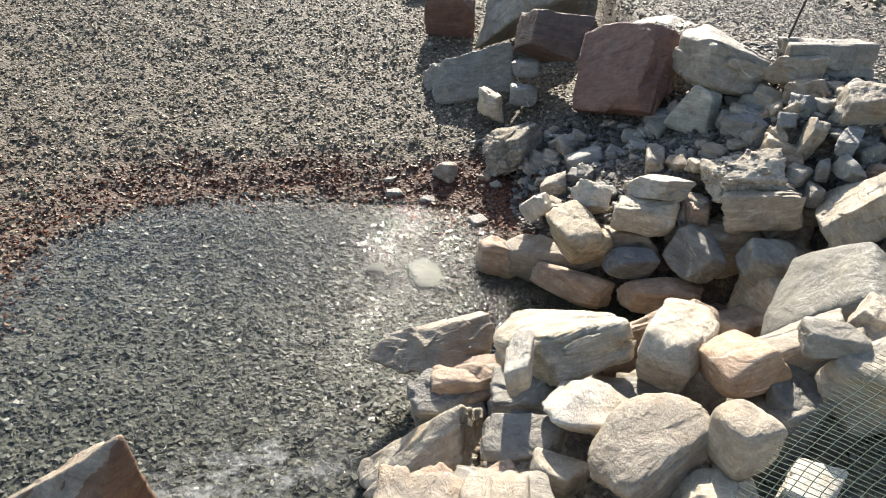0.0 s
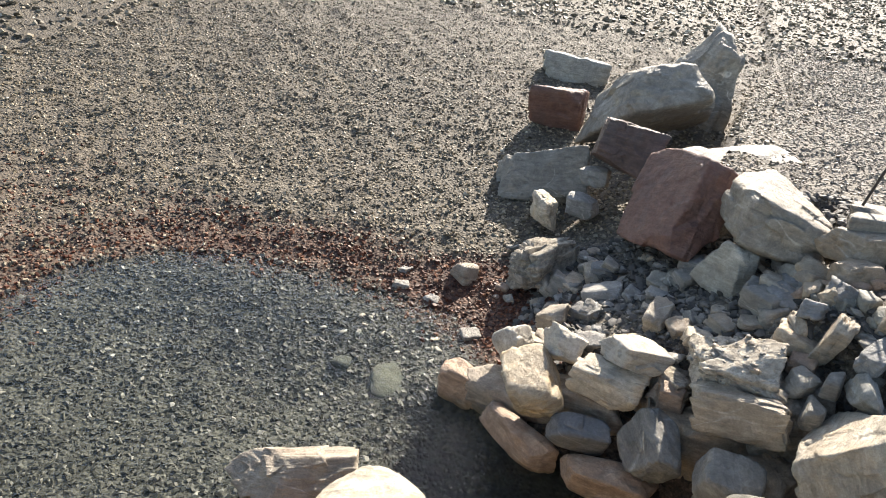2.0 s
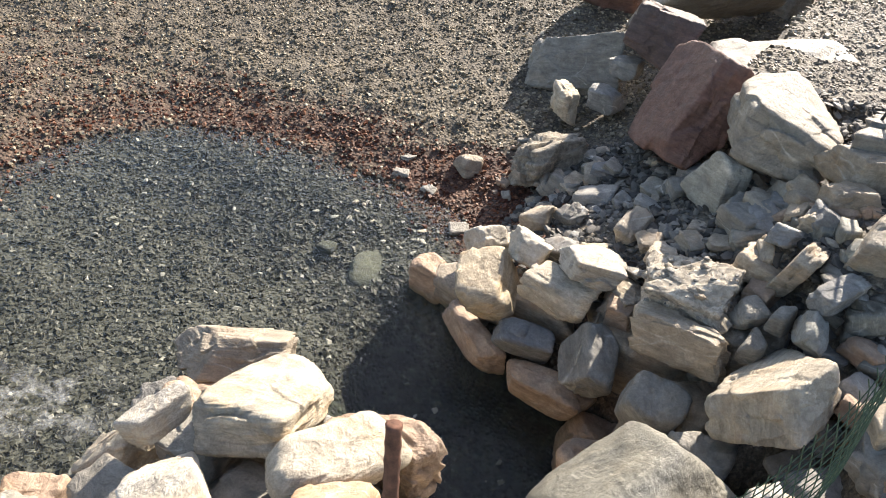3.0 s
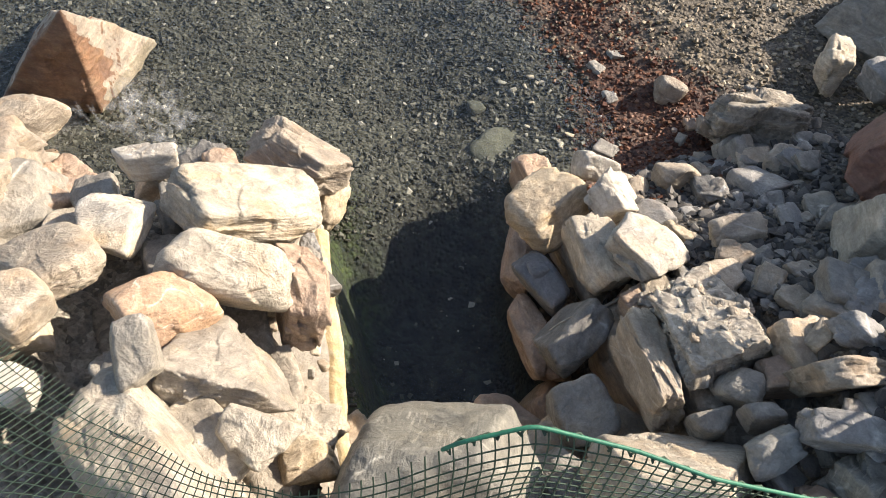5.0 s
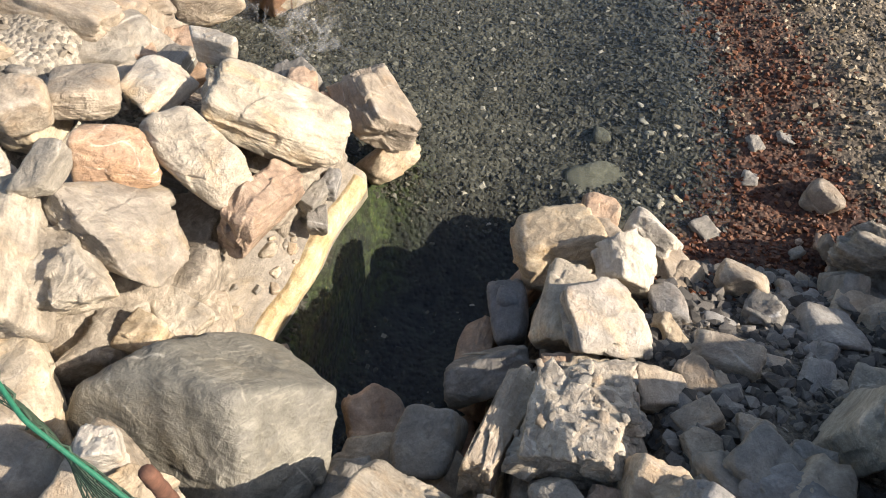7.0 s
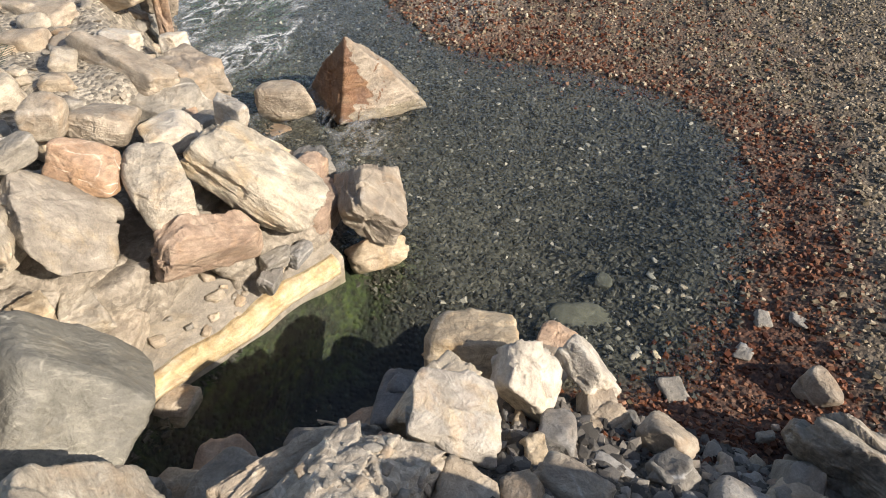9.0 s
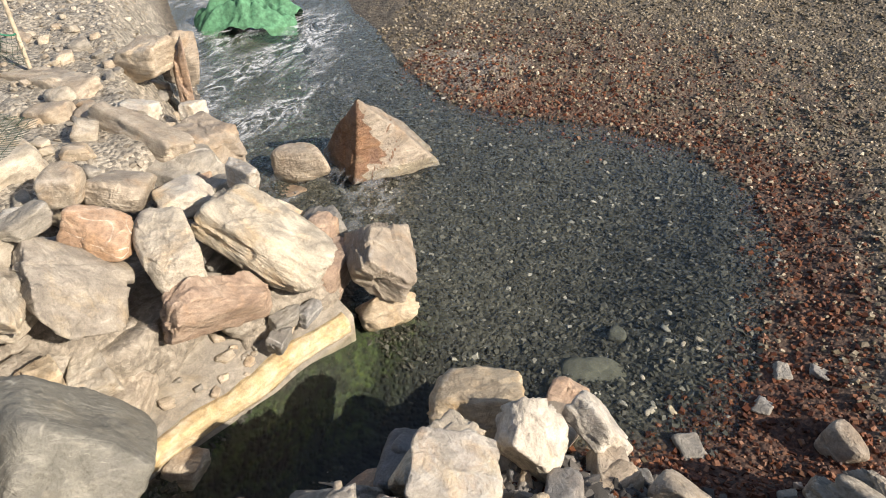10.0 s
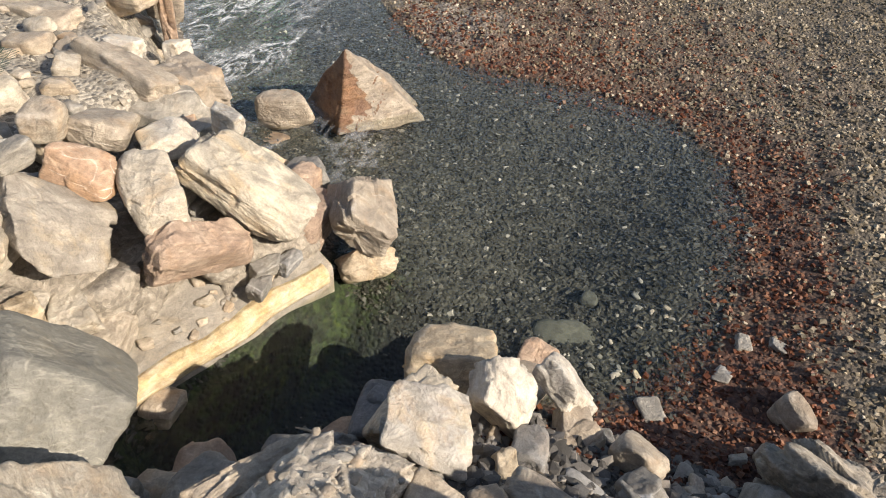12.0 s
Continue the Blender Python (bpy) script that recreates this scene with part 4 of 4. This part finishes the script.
wall_stone(N, TAN, 1.434, 2.571, 0.780, 0.340, 0.113, 0.201, 164, -20, -3, label="squared brown facing block", hard=15, level=6, seed=3221)
wall_stone(N, BROWN, 1.211, 2.708, 0.659, 0.123, 0.093, 0.130, 0)
wall_stone(N, GREY, 1.430, 2.400, 0.615, 0.193, 0.191, 0.205, -6, -19, 12, label="round dark grey stone", hard=5, level=5, seed=3255)
wall_stone(N, BROWN, 1.370, 2.260, 0.320, 0.340, 0.200, 0.300, 30)
wall_stone(N, CREAM, 1.775, 2.430, 0.902, 0.464, 0.196, 0.366, 66, -3, 44, hard=10, level=6, seed=3170)
wall_stone(N, BLUEGREY, 1.783, 2.618, 0.975, 0.099, 0.163, 0.105, 8, -19, 3, hard=10, level=5, seed=3102)
wall_stone(N, GREY, 1.693, 2.674, 0.933, 0.065, 0.089, 0.116, -15, hard=4)
wall_stone(N, GREY, 1.648, 2.592, 0.856, 0.073, 0.117, 0.100, -15, hard=4)
wall_stone(N, SLATE, 1.810, 2.756, 1.050, 0.189, 0.093, 0.110, 53, 3, -4, hard=9, level=5, seed=3136)
wall_stone(N, TAN, 1.698, 2.876, 1.017, 0.212, 0.075, 0.207, 72, -1, 13, label="flat tan stone standing on edge", hard=11, level=5, seed=3000)
wall_stone(N, GREY, 1.788, 2.891, 1.040, 0.124, 0.076, 0.100, 75)
wall_stone(N, SLATE, 0.89, 2.56, 0.50, 0.09, 0.08, 0.07, 0, hard=4)
cement = wall_stone(N, PALE_MORTAR, 1.408, 2.739, 0.858, 0.356, 0.351, 0.187, 9, 13, 4, label="rough mortar full of pebbles on top of the wall", rough=1.5, hard=12, level=6, seed=3153)
pebble_rng = np.random.default_rng(21)
cement_top = np.array([(cement.matrix_world @ v.co)[:] for v in cement.data.vertices if v.normal.z > 0.2])
for k in range(130):
    x, y, z = cement_top[int(pebble_rng.integers(len(cement_top)))]
    size = 0.010 + 0.036 * pebble_rng.uniform() ** 3
    wall_stone(N, (TAN, GREY, GREY, TAN)[int(pebble_rng.integers(4))], x, y, z, size, size * 0.7, size * 0.4, pebble_rng.uniform(0, 360), pebble_rng.normal(0, 20), 0, level=2, hard=12, name="pebble")
wall_stone(N, EARTH, 1.58, 2.76, 0.72, 0.34, 0.36, 0.32, 0)
wall_stone(N, GREY, 1.60, 2.70, 0.90, 0.12, 0.10, 0.09, 30, hard=6)
wall_stone(N, BROWN, 1.62, 2.82, 0.91, 0.14, 0.10, 0.09, 70, hard=8)
wall_stone(N, MORTAR, 1.20, 2.78, 0.66, 0.22, 0.2, 0.16, -10, rough=2.0)
wall_stone(N, TAN, 0.92, 2.80, 0.40, 0.55, 0.24, 0.30, 0)
wall_stone(N, TAN, 1.32, 2.70, 0.45, 0.50, 0.24, 0.40, 0)
wall_stone(N, TAN, 1.62, 2.50, 0.48, 0.40, 0.3, 0.40, 60)
wall_stone(N, TAN, 0.55, 2.86, 0.25, 0.44, 0.2, 0.24, -10)
wall_stone(N, BROWN, 1.32, 2.46, 0.14, 0.34, 0.22, 0.36, 0)
wall_stone(N, TAN, 1.50, 2.30, 0.42, 0.30, 0.3, 0.40, 0)
wall_stone(N, GREY, 1.60, 2.22, 0.62, 0.22, 0.2, 0.24, 0)

# ---- boulders and loose stones on the bank ----
loose(TAN, 1.767, 3.170, 1.110, 0.190, 0.157, 0.193, 31, -5, -5, label="upright broken tan stone on the bank", name="boulder", hard=12, seed=3289)
loose(BLUEGREY, 1.316, 3.393, 0.932, 0.276, 0.131, 0.263, 142, -6, 10, label="pale grey slab-like stone leaning on the bank", name="boulder", hard=7, level=5, seed=3170)
loose(LEDGE_ROCK, 1.480, 3.574, 1.153, 0.491, 0.407, 0.346, 102, -12, 13, label="big pale yellowish boulder on the bank", name="boulder", chip=0.8, strata=0.4, hard=9, level=6, seed=3204)
loose(RED, 1.056, 4.026, 0.903, 0.305, 0.817, 0.589, 17, -20, -27, label="large dark red slate boulder with a flat face", name="boulder", chip=0.5, strata=0.2, hard=17, level=6, seed=3051)
loose(DARK_RED, 0.722, 4.722, 0.915, 0.392, 0.670, 0.350, 8, -5, -20, label="dark brown angular boulder beside the red one", name="boulder", facets=4, boxy=1.1, chip=0.6, hard=14, level=6, seed=5520)
loose(GREY, 0.137, 4.869, 0.449, 0.815, 0.369, 0.506, 11, 10, -31, label="long grey boulder on the gravel shore", name="boulder", facets=3, boxy=1.2, hard=16, level=6, seed=5117)
loose(LEDGE_ROCK, 0.715, 5.929, 0.898, 1.131, 0.420, 0.721, 23, 15, 50, label="large pale grey boulder with lichen stains", name="boulder", rough=1.1, strata=0.6, hard=7, level=6, seed=3017)
loose(GREY, 1.082, 6.645, 0.949, 0.627, 0.490, 0.950, 0, label="tall pointed brown boulder on the gravel", name="boulder", hard=11, rough=1.3, cuts=((-0.6, -0.2, 0.75, 0.5),))
loose(RED, 0.040, 6.020, 0.680, 0.450, 0.400, 0.400, 0, label="dark angular stone on the gravel", name="boulder", hard=11)
loose(BLUEGREY, -0.058, 7.234, 0.723, 0.717, 0.299, 0.300, 0, label="low pale stone on the far gravel", name="boulder", hard=9)
loose(EARTH, 0.431, 3.932, 0.408, 0.462, 0.543, 0.252, -20, 23, 0, label="lump of pebbly hardened ground", name="mound", rough=2.6, hard=8, level=6, seed=3085)
loose(TAN, 1.765, 3.33, 1.190, 0.270, 0.170, 0.170, 20, label="brownish stone on the upper bank", name="boulder", hard=9)
loose(TAN, 2.026, 3.178, 1.102, 0.326, 0.236, 0.175, -9, -3, -11, label="broad tan stone on the upper bank", name="boulder", hard=11, seed=3425)
loose(LEDGE_ROCK, 1.99, 3.50, 1.18, 0.62, 0.30, 0.28, 8, label="long tan slab on the upper bank", name="boulder", hard=12)
loose(TAN, 1.912, 2.938, 1.147, 0.228, 0.207, 0.250, 0, label="tan stone on the upper bank", name="boulder", hard=8)

loose(SLATE, 0.838, 3.549, 0.522, 0.217, 0.211, 0.141, -2, 14, -14, label="smooth blue-grey stone behind the wall", name="loose_stone", group=BEHIND, hard=5, level=5, seed=3255)
loose(TAN, 0.647, 3.327, 0.466, 0.147, 0.170, 0.144, -13, 15, -10, label="tan stone beside the spring", name="loose_stone", group=BEHIND, hard=7, level=5, seed=3204)
loose(SLATE, 0.897, 3.210, 0.511, 0.135, 0.256, 0.110, 9, 2, -33, label="smooth blue-grey stone behind the wall", name="loose_stone", group=BEHIND, hard=5, level=5, seed=3119)
loose(OCHRE, 1.016, 3.032, 0.630, 0.174, 0.096, 0.124, 41, -20, -12, label="ochre stone at the back of the wall", name="loose_stone", group=BEHIND, hard=10, level=5, seed=3153)
loose(CREAM, 0.345, 4.391, 0.515, 0.171, 0.208, 0.221, 60, label="upright pale stone against a boulder", name="loose_stone", group=BEHIND, hard=12)
loose(SLATE, 0.582, 4.678, 0.706, 0.205, 0.172, 0.120, -15, label="angular grey stone between the boulders", name="loose_stone", group=BEHIND, hard=10)
loose(SLATE, 0.560, 4.480, 0.587, 0.203, 0.234, 0.140, -15, label="angular grey stone between the boulders", name="loose_stone", group=BEHIND, hard=9)
loose(GREY, 1.243, 3.270, 0.692, 0.149, 0.221, 0.143, 0, 3, -25, label="rough grey stone behind the wall", name="loose_stone", group=BEHIND, hard=8, level=5, seed=3034)
loose(TAN, 1.367, 3.172, 0.796, 0.136, 0.110, 0.120, 0, label="rough tan stone behind the wall", name="loose_stone", group=BEHIND, hard=8)
loose(SLATE, 1.109, 3.744, 0.657, 0.147, 0.099, 0.100, -15, label="angular grey stone behind the wall", name="loose_stone", group=BEHIND, hard=9)
loose(LEDGE_GREY, 1.38, 4.48, 0.925, 0.85, 0.60, 0.32, 30, 0, 4, label="broad pale rock slab behind the red boulder", hard=12, strata=1.5)

# flat stones half sunk in the rusty gravel where the water runs out
for x, y, size, yaw in ((-0.26, 3.54, 0.13, 20), (-0.29, 3.66, 0.11, 70), (-0.05, 3.50, 0.12, -15), (0.25, 3.31, 0.16, 35)):
    loose(GREY, x, y, float(height(x, y)) + 0.02 * size, size * 0.8, size * 0.6, size * 0.26, yaw, label="flat tan stone half sunk in wet gravel", name="sunk_stone", group="stones in the outflow", level=4, hard=9)

# small stones lying on and round the earth mound
mound_rng = np.random.default_rng(13)
for k in range(34):
    a, r = mound_rng.uniform(0, 6.28), 0.34 * math.sqrt(mound_rng.uniform())
    x, y = 0.46 + 0.85 * r * math.cos(a), 3.88 + r * math.sin(a)
    size = 0.03 + 0.07 * mound_rng.uniform() ** 2
    top = max(float(height(x, y)), 0.40 if math.hypot((x - 0.46) / 0.19, (y - 3.9) / 0.26) < 1 else 0)
    loose((TAN, GREY, TAN, BROWN)[int(mound_rng.integers(4))], x, y, top + 0.05 * size, size, size * 0.75, size * 0.55, mound_rng.uniform(0, 360), mound_rng.normal(0, 12), mound_rng.normal(0, 12),
          label="small stone stuck in the earth mound", name="mound_stone", group="stones on the earth mound", level=3, hard=10)

# many small angular stones behind the wall, each its own
rubble_rng = np.random.default_rng(5)
CLEAR = ((0.84, 3.58, 0.17), (0.89, 3.21, 0.17), (0.64, 3.34, 0.14), (1.03, 3.04, 0.13), (1.21, 3.28, 0.15), (1.37, 3.17, 0.11), (1.11, 3.74, 0.11), (1.34, 3.35, 0.18))
for k in range(270):
    x, y = rubble_rng.uniform(0.55, 1.75), rubble_rng.uniform(2.85, 4.1)
    if y > 3.0 + 1.4 * (1.9 - x) or (x < 0.8 and y < 3.1) or y > 3.85 - 0.6 * max(0.0, x - 1.0) or any(math.hypot(x - cx, y - cy) < r for cx, cy, r in CLEAR):
        continue
    size = 0.06 + 0.15 * rubble_rng.uniform() ** 1.8
    z = float(height(np.array([x]), np.array([y]))[0])
    kind = (SLATE, GREY, GREY, TAN, SLATE, TAN)[int(rubble_rng.integers(6))]
    flat = rubble_rng.uniform(0.3, 0.7)
    loose(kind, x, y, z + 0.2 * size * flat, size, size * rubble_rng.uniform(0.55, 0.9), size * flat, rubble_rng.uniform(0, 360), rubble_rng.normal(0, 12), rubble_rng.normal(0, 12),
          label="small angular stone in the rubble", name="rubble_stone", group="rubble behind the northern wall", level=4 if size > 0.1 else 3, hard=13)

# pebbly stones along the top of the northern wall, beside the net
for k in range(110):
    x, y = rubble_rng.uniform(1.62, 2.3), rubble_rng.uniform(1.55, 3.2)
    if x < 1.82 and y < 2.7:
        continue
    size = 0.09 + 0.13 * rubble_rng.uniform() ** 1.5
    z = float(height(np.array([x]), np.array([y]))[0])
    # further north: slate and brown kinds, chosen darker to include the shade there
    northern = y > 2.55
    kind = ((SLATE, BOULDER_GREY, BROWN, BOULDER_GREY, SLATE) if northern else (TAN, GREY, BROWN, SLATE, GREY))[int(rubble_rng.integers(5))]
    size *= 0.75 if northern else 1.0
    loose(kind, x, y, z + 0.15 * size, size, size * 0.7, size * 0.55, rubble_rng.uniform(0, 360), rubble_rng.normal(0, 14), rubble_rng.normal(0, 14), label="angular stone on the bank beside the net", name="bank_stone", group="stones beside the net", level=4 if size > 0.13 else 3, hard=11)

# pale stones under the net, south-east of the pool
for k in range(46):
    x, y = rubble_rng.uniform(1.35, 2.3), rubble_rng.uniform(0.5, 1.75)
    if y > 1.25 and x < 1.72:
        continue
    size = 0.13 + 0.2 * rubble_rng.uniform() ** 1.5
    z = float(height(np.array([x]), np.array([y]))[0])
    kind = (CREAM, TAN, CREAM, GREY, TAN)[int(rubble_rng.integers(5))]
    loose(kind, x, y, z + 0.1 * size, size, size * 0.75, size * 0.55, rubble_rng.uniform(0, 360), rubble_rng.normal(0, 12), rubble_rng.normal(0, 12), label="pale angular stone under the net", name="bank_stone", group="stones under the net", level=4, hard=11)

loose(TAN, 1.99, 2.33, 1.00, 0.20, 0.16, 0.18, 40, label="tan stone wedged round the iron rod's foot", name="bank_stone", group="stones beside the net", hard=10)

# submerged flat stones near the wall's foot
for x, y, s, a in ((0.05, 2.93, 0.38, 20), (-0.12, 3.12, 0.18, 60), (0.02, 3.26, 0.14, 10), (-0.35, 3.2, 0.12, 80), (0.2, 3.2, 0.16, 40), (-0.3, 2.9, 0.1, 0), (-0.62, 0.98, 0.2, 30), (-0.3, 1.25, 0.22, 70), (-0.45, 1.5, 0.16, 10)):
    loose(SUNKEN, x, y, min(float(height(x, y)) + 0.004, WATER - 0.10), s, s * 0.85, 0.04 + 0.04 * s, a, label="pale flat stone under the water", name="submerged_stone", group="stones on the stream bed", level=4, hard=3, rough=1.4)
flake_rng = np.random.default_rng(41)
for k in range(24):
    x, y = flake_rng.uniform(-0.55, 0.18), flake_rng.uniform(3.02, 3.36)
    s = 0.025 + 0.035 * flake_rng.uniform() ** 2
    loose((WHITE, BLUEGREY, CREAM)[k % 3], x, y, min(float(height(x, y)) + 0.004, WATER - 0.02 - 0.2 * s), s, s * 0.55, s * 0.25, flake_rng.uniform(0, 360), label="small pale flake of stone in shallow water", name="stone_flake", group="flakes at the outflow", level=2, hard=9)


# ---- the net fence ----
fence = tagged(new("net_fence"), "green plastic net hung on a rope between rusty iron rods", "net fence")
fence.location = (1.76, 1.7, 1.0)


def bar(name, points, radius, material, parent, label="", sides=10, radii=None):
    p, q = tube(points, radius, sides, radii)
    ob = new(name, fast_mesh(name, p, q))
    ob.data.materials.append(material)
    if label:
        ob["label"] = label
    return keep(ob, parent)


def ribbed_rod(name, foot, top, radius, label):
    """A rusty reinforcing rod with its ribs."""
    foot, top = np.array(foot), np.array(top)
    n = int(np.linalg.norm(top - foot) / 0.006)
    pts = [foot + (top - foot) * k / (n - 1) for k in range(n)]
    tip = (top - foot) / np.linalg.norm(top - foot) * 0.0006
    widths = [radius * (1.12 if k % 3 == 0 else 1.0) for k in range(n)] + [radius * 0.75, radius * 0.02]
    return bar(name, pts + [top + 2 * tip, top + 3 * tip], radius, RUSTY_IRON, fence, label, 10, widths)


# the net's upper edge: a loose cut edge over the southern wall, then the rope past both rods
LINE = [(0.60, 0.78, 1.06), (0.87, 1.02, 1.10), (1.25, 1.28, 1.20), (1.50, 1.46, 1.33), (1.63, 1.59, 1.48), (1.69, 1.68, 1.62), (1.72, 1.78, 1.73), (1.74, 1.86, 1.755), (1.80, 1.97, 1.72),
        (1.86, 2.05, 1.70), (1.92, 2.20, 1.62), (1.97, 2.33, 1.60), (1.985, 2.50, 1.64), (1.99, 2.62, 1.62), (1.99, 2.74, 1.52), (1.99, 2.85, 1.56), (2.0, 3.1, 1.60), (2.02, 3.40, 1.63)]


def along(line, s):
    """Points at the fractions s of a line's length, smoothed."""
    line = np.array(line)
    run = np.r_[0, np.cumsum(np.linalg.norm(np.diff(line[:, :2], axis=0), axis=1))]
    out = np.stack([np.interp(s * run[-1], run, line[:, k]) for k in range(3)], 1)
    for _ in range(3):
        out[1:-1] = (out[:-2] + 2 * out[1:-1] + out[2:]) / 4
    return out, run[-1]


COLUMNS, ROWS_DOWN = 210, 18
top, run = along(LINE, np.linspace(0, 1, COLUMNS))
foot_z = np.array([float(v) for v in height(top[:, 0], top[:, 1])])
sheet = np.zeros((ROWS_DOWN, COLUMNS, 3))
away = np.gradient(top[:, :2], axis=0)
away = np.stack([-away[:, 1], away[:, 0]], 1) / np.linalg.norm(away, axis=1)[:, None]
flare = np.clip((1.60 - top[:, 0]) / 0.35, 0, 1) * (top[:, 1] < 1.6)
for r in range(ROWS_DOWN):
    f = r / (ROWS_DOWN - 1)
    drop = 0.30 - 0.20 * np.clip((top[:, 1] - 2.3) / 0.4, 0, 1)
    low = np.maximum(foot_z + 0.04, top[:, 2] - drop) * (1 - flare) + (top[:, 2] + 0.12) * flare
    sheet[r, :, 2] = top[:, 2] + (low - top[:, 2]) * f + 0.02 * f * np.sin(np.linspace(0, 31, COLUMNS) + 3 * f)
    wave = 0.03 * np.sin(np.linspace(0, 23, COLUMNS) + 2.2 * f) * np.sqrt(f) - 0.05 * f - 0.42 * f * flare
    sheet[r, :, :2] = top[:, :2] + away * wave[:, None]


sag = sheet.reshape(-1, 3)
sheet = sheet + (0.016 * np.stack([wobble(sag, 9, 81), wobble(sag, 9, 82), wobble(sag, 9, 83)], 1) + 0.004 * np.stack([wobble(sag, 70, 84), wobble(sag, 70, 85), wobble(sag, 70, 86)], 1)).reshape(sheet.shape) * np.linspace(0, 1, ROWS_DOWN)[:, None, None] ** 0.5


def strands(paths, radius):
    """Thin three-sided cords along many paths, joined."""
    points, quads, start = [], [], 0
    for path in paths:
        p, q = tube(path, radius, 3)
        points.append(p)
        quads.append(q + start)
        start += len(p)
    return np.concatenate(points), np.concatenate(quads)


p, q = strands([sheet[:, c] for c in range(COLUMNS)] + [sheet[r] for r in range(1, ROWS_DOWN)], 0.0012)
net = new("net", fast_mesh("net", p, q))
net.data.materials.append(NET_GREEN)
keep(net, fence)
rope_pts, _ = along(LINE, np.linspace(0.47, 1, 240))
bar("rope", rope_pts, 0.0028, ROPE_GREEN, fence, "bright green edge rope", 8)
second = rope_pts + np.stack([0.006 * np.sin(np.linspace(0, 400, 240)), 0.006 * np.cos(np.linspace(0, 400, 240)), -0.007 + 0.003 * np.sin(np.linspace(0, 90, 240))], 1)
bar("lacing_cord", second, 0.0018, NET_GREEN, fence, "thin lacing cord wound round the rope", 5)
ribbed_rod("iron_rod", (1.42, 0.74, 0.9), (1.25, 1.03, 2.01), 0.0065, "rusty ribbed iron rod")
ribbed_rod("iron_rod", (1.985, 2.30, 0.9), (1.962, 2.333, 2.02), 0.0045, "rusty ribbed iron rod")
bar("tie", [(1.267 + 0.0078 * math.cos(a), 1.001 + 0.0078 * math.sin(a), 1.89 + 0.0015 * a) for a in np.linspace(0, 19, 60)], 0.0016, TIE, fence, "yellow twine tied round the rod", 6)
bar("tie", [(1.960 + 0.0060 * math.cos(a), 2.319 + 0.0060 * math.sin(a), 1.61 + 0.0015 * a) for a in np.linspace(0, 19, 60)], 0.0016, TIE, fence, "yellow twine tied round the rod", 6)

stick = bar("stick", [(1.745, 3.52, 1.10), (1.80, 3.55, 1.42), (1.86, 3.58, 1.70), (1.935, 3.60, 1.93)], 0.006, DARK_STICK, fence, "thin dark leaning stick")

# a crumpled green cloth on the far bank of the stream, and a further net on the southern bank
def crumpled_cloth(name, x, y, z, length, width, height_up, yaw, material, label):
    """A soft heap of netting: a folded sheet pulled into ridges."""
    n = 60
    u, w = np.meshgrid(np.linspace(-1, 1, n), np.linspace(-1, 1, n))
    flat = np.stack([u.ravel(), w.ravel(), 0 * u.ravel()], 1)
    folds = 0.5 * np.abs(wobble(flat, 5, 71)) + 0.3 * np.abs(wobble(flat, 11, 72)) + 0.15 * wobble(flat, 24, 73)
    up = height_up * np.clip(1 - (u.ravel() ** 2 + w.ravel() ** 2) * 0.8, 0, 1) ** 0.5 * (0.5 + folds)
    pts = np.stack([flat[:, 0] * length / 2, flat[:, 1] * width / 2, up], 1)
    pts[:, :2] += 0.03 * np.stack([wobble(flat, 9, 74), wobble(flat, 9, 75)], 1)
    ids = np.arange(n * n).reshape(n, n)
    quads = np.stack([ids[:-1, :-1], ids[:-1, 1:], ids[1:, 1:], ids[1:, :-1]], -1).reshape(-1, 4)
    ob = new(name, fast_mesh(name, pts, quads))
    ob.data.materials.append(material)
    ob.matrix_world = turned(x, y, z, yaw)
    return tagged(ob, label, "net")


crumpled_cloth("green_netting", -2.6, -1.20, 0.17, 0.9, 0.6, 0.30, 122, FADED_GREEN, "crumpled bright green netting beside the stream")
far_fence = tagged(new("net_fence"), "low green net with a bright rope on the southern bank", "net fence")
far_fence.location = (0.2, -0.5, 0.85)
far_line = np.array([(0.40 - 0.019 * k, -0.58 + 0.013 * k, 1.06 + 0.03 * math.sin(0.5 * k)) for k in range(24)])
panel = [far_line - np.array([0, 0, 0.16 * r / 12]) + np.array([0.02, 0.02, 0]) * math.sin(r) for r in range(13)]
p, q = strands(panel[1:] + [np.array([row[c] for row in panel]) for c in range(24)], 0.0012)
far_net = new("net", fast_mesh("net", p, q))
far_net.data.materials.append(NET_GREEN)
keep(far_net, far_fence)
bar("rope", far_line, 0.005, ROPE_GREEN, far_fence, "bright green edge rope", 8)
bar("post", [(-0.05, -0.30, 0.75), (-0.055, -0.31, 1.22)], 0.012, WOOD, far_fence, "pale weathered wooden post", 8)

# a dead twig caught under the capstone
twig = new("twig")
twig.location = (1.14, 2.6, 0.6)
tagged(twig, "pale dead twig caught between the wall stones", "twig")
bar("stem", [(1.136, 2.72, 0.620), (1.139, 2.689, 0.612), (1.146, 2.62, 0.606), (1.138, 2.55, 0.607), (1.143, 2.49, 0.600), (1.150, 2.45, 0.592)], 0.0045, WOOD, twig, "", 7, [0.0055, 0.0055, 0.005, 0.0045, 0.0035, 0.002])
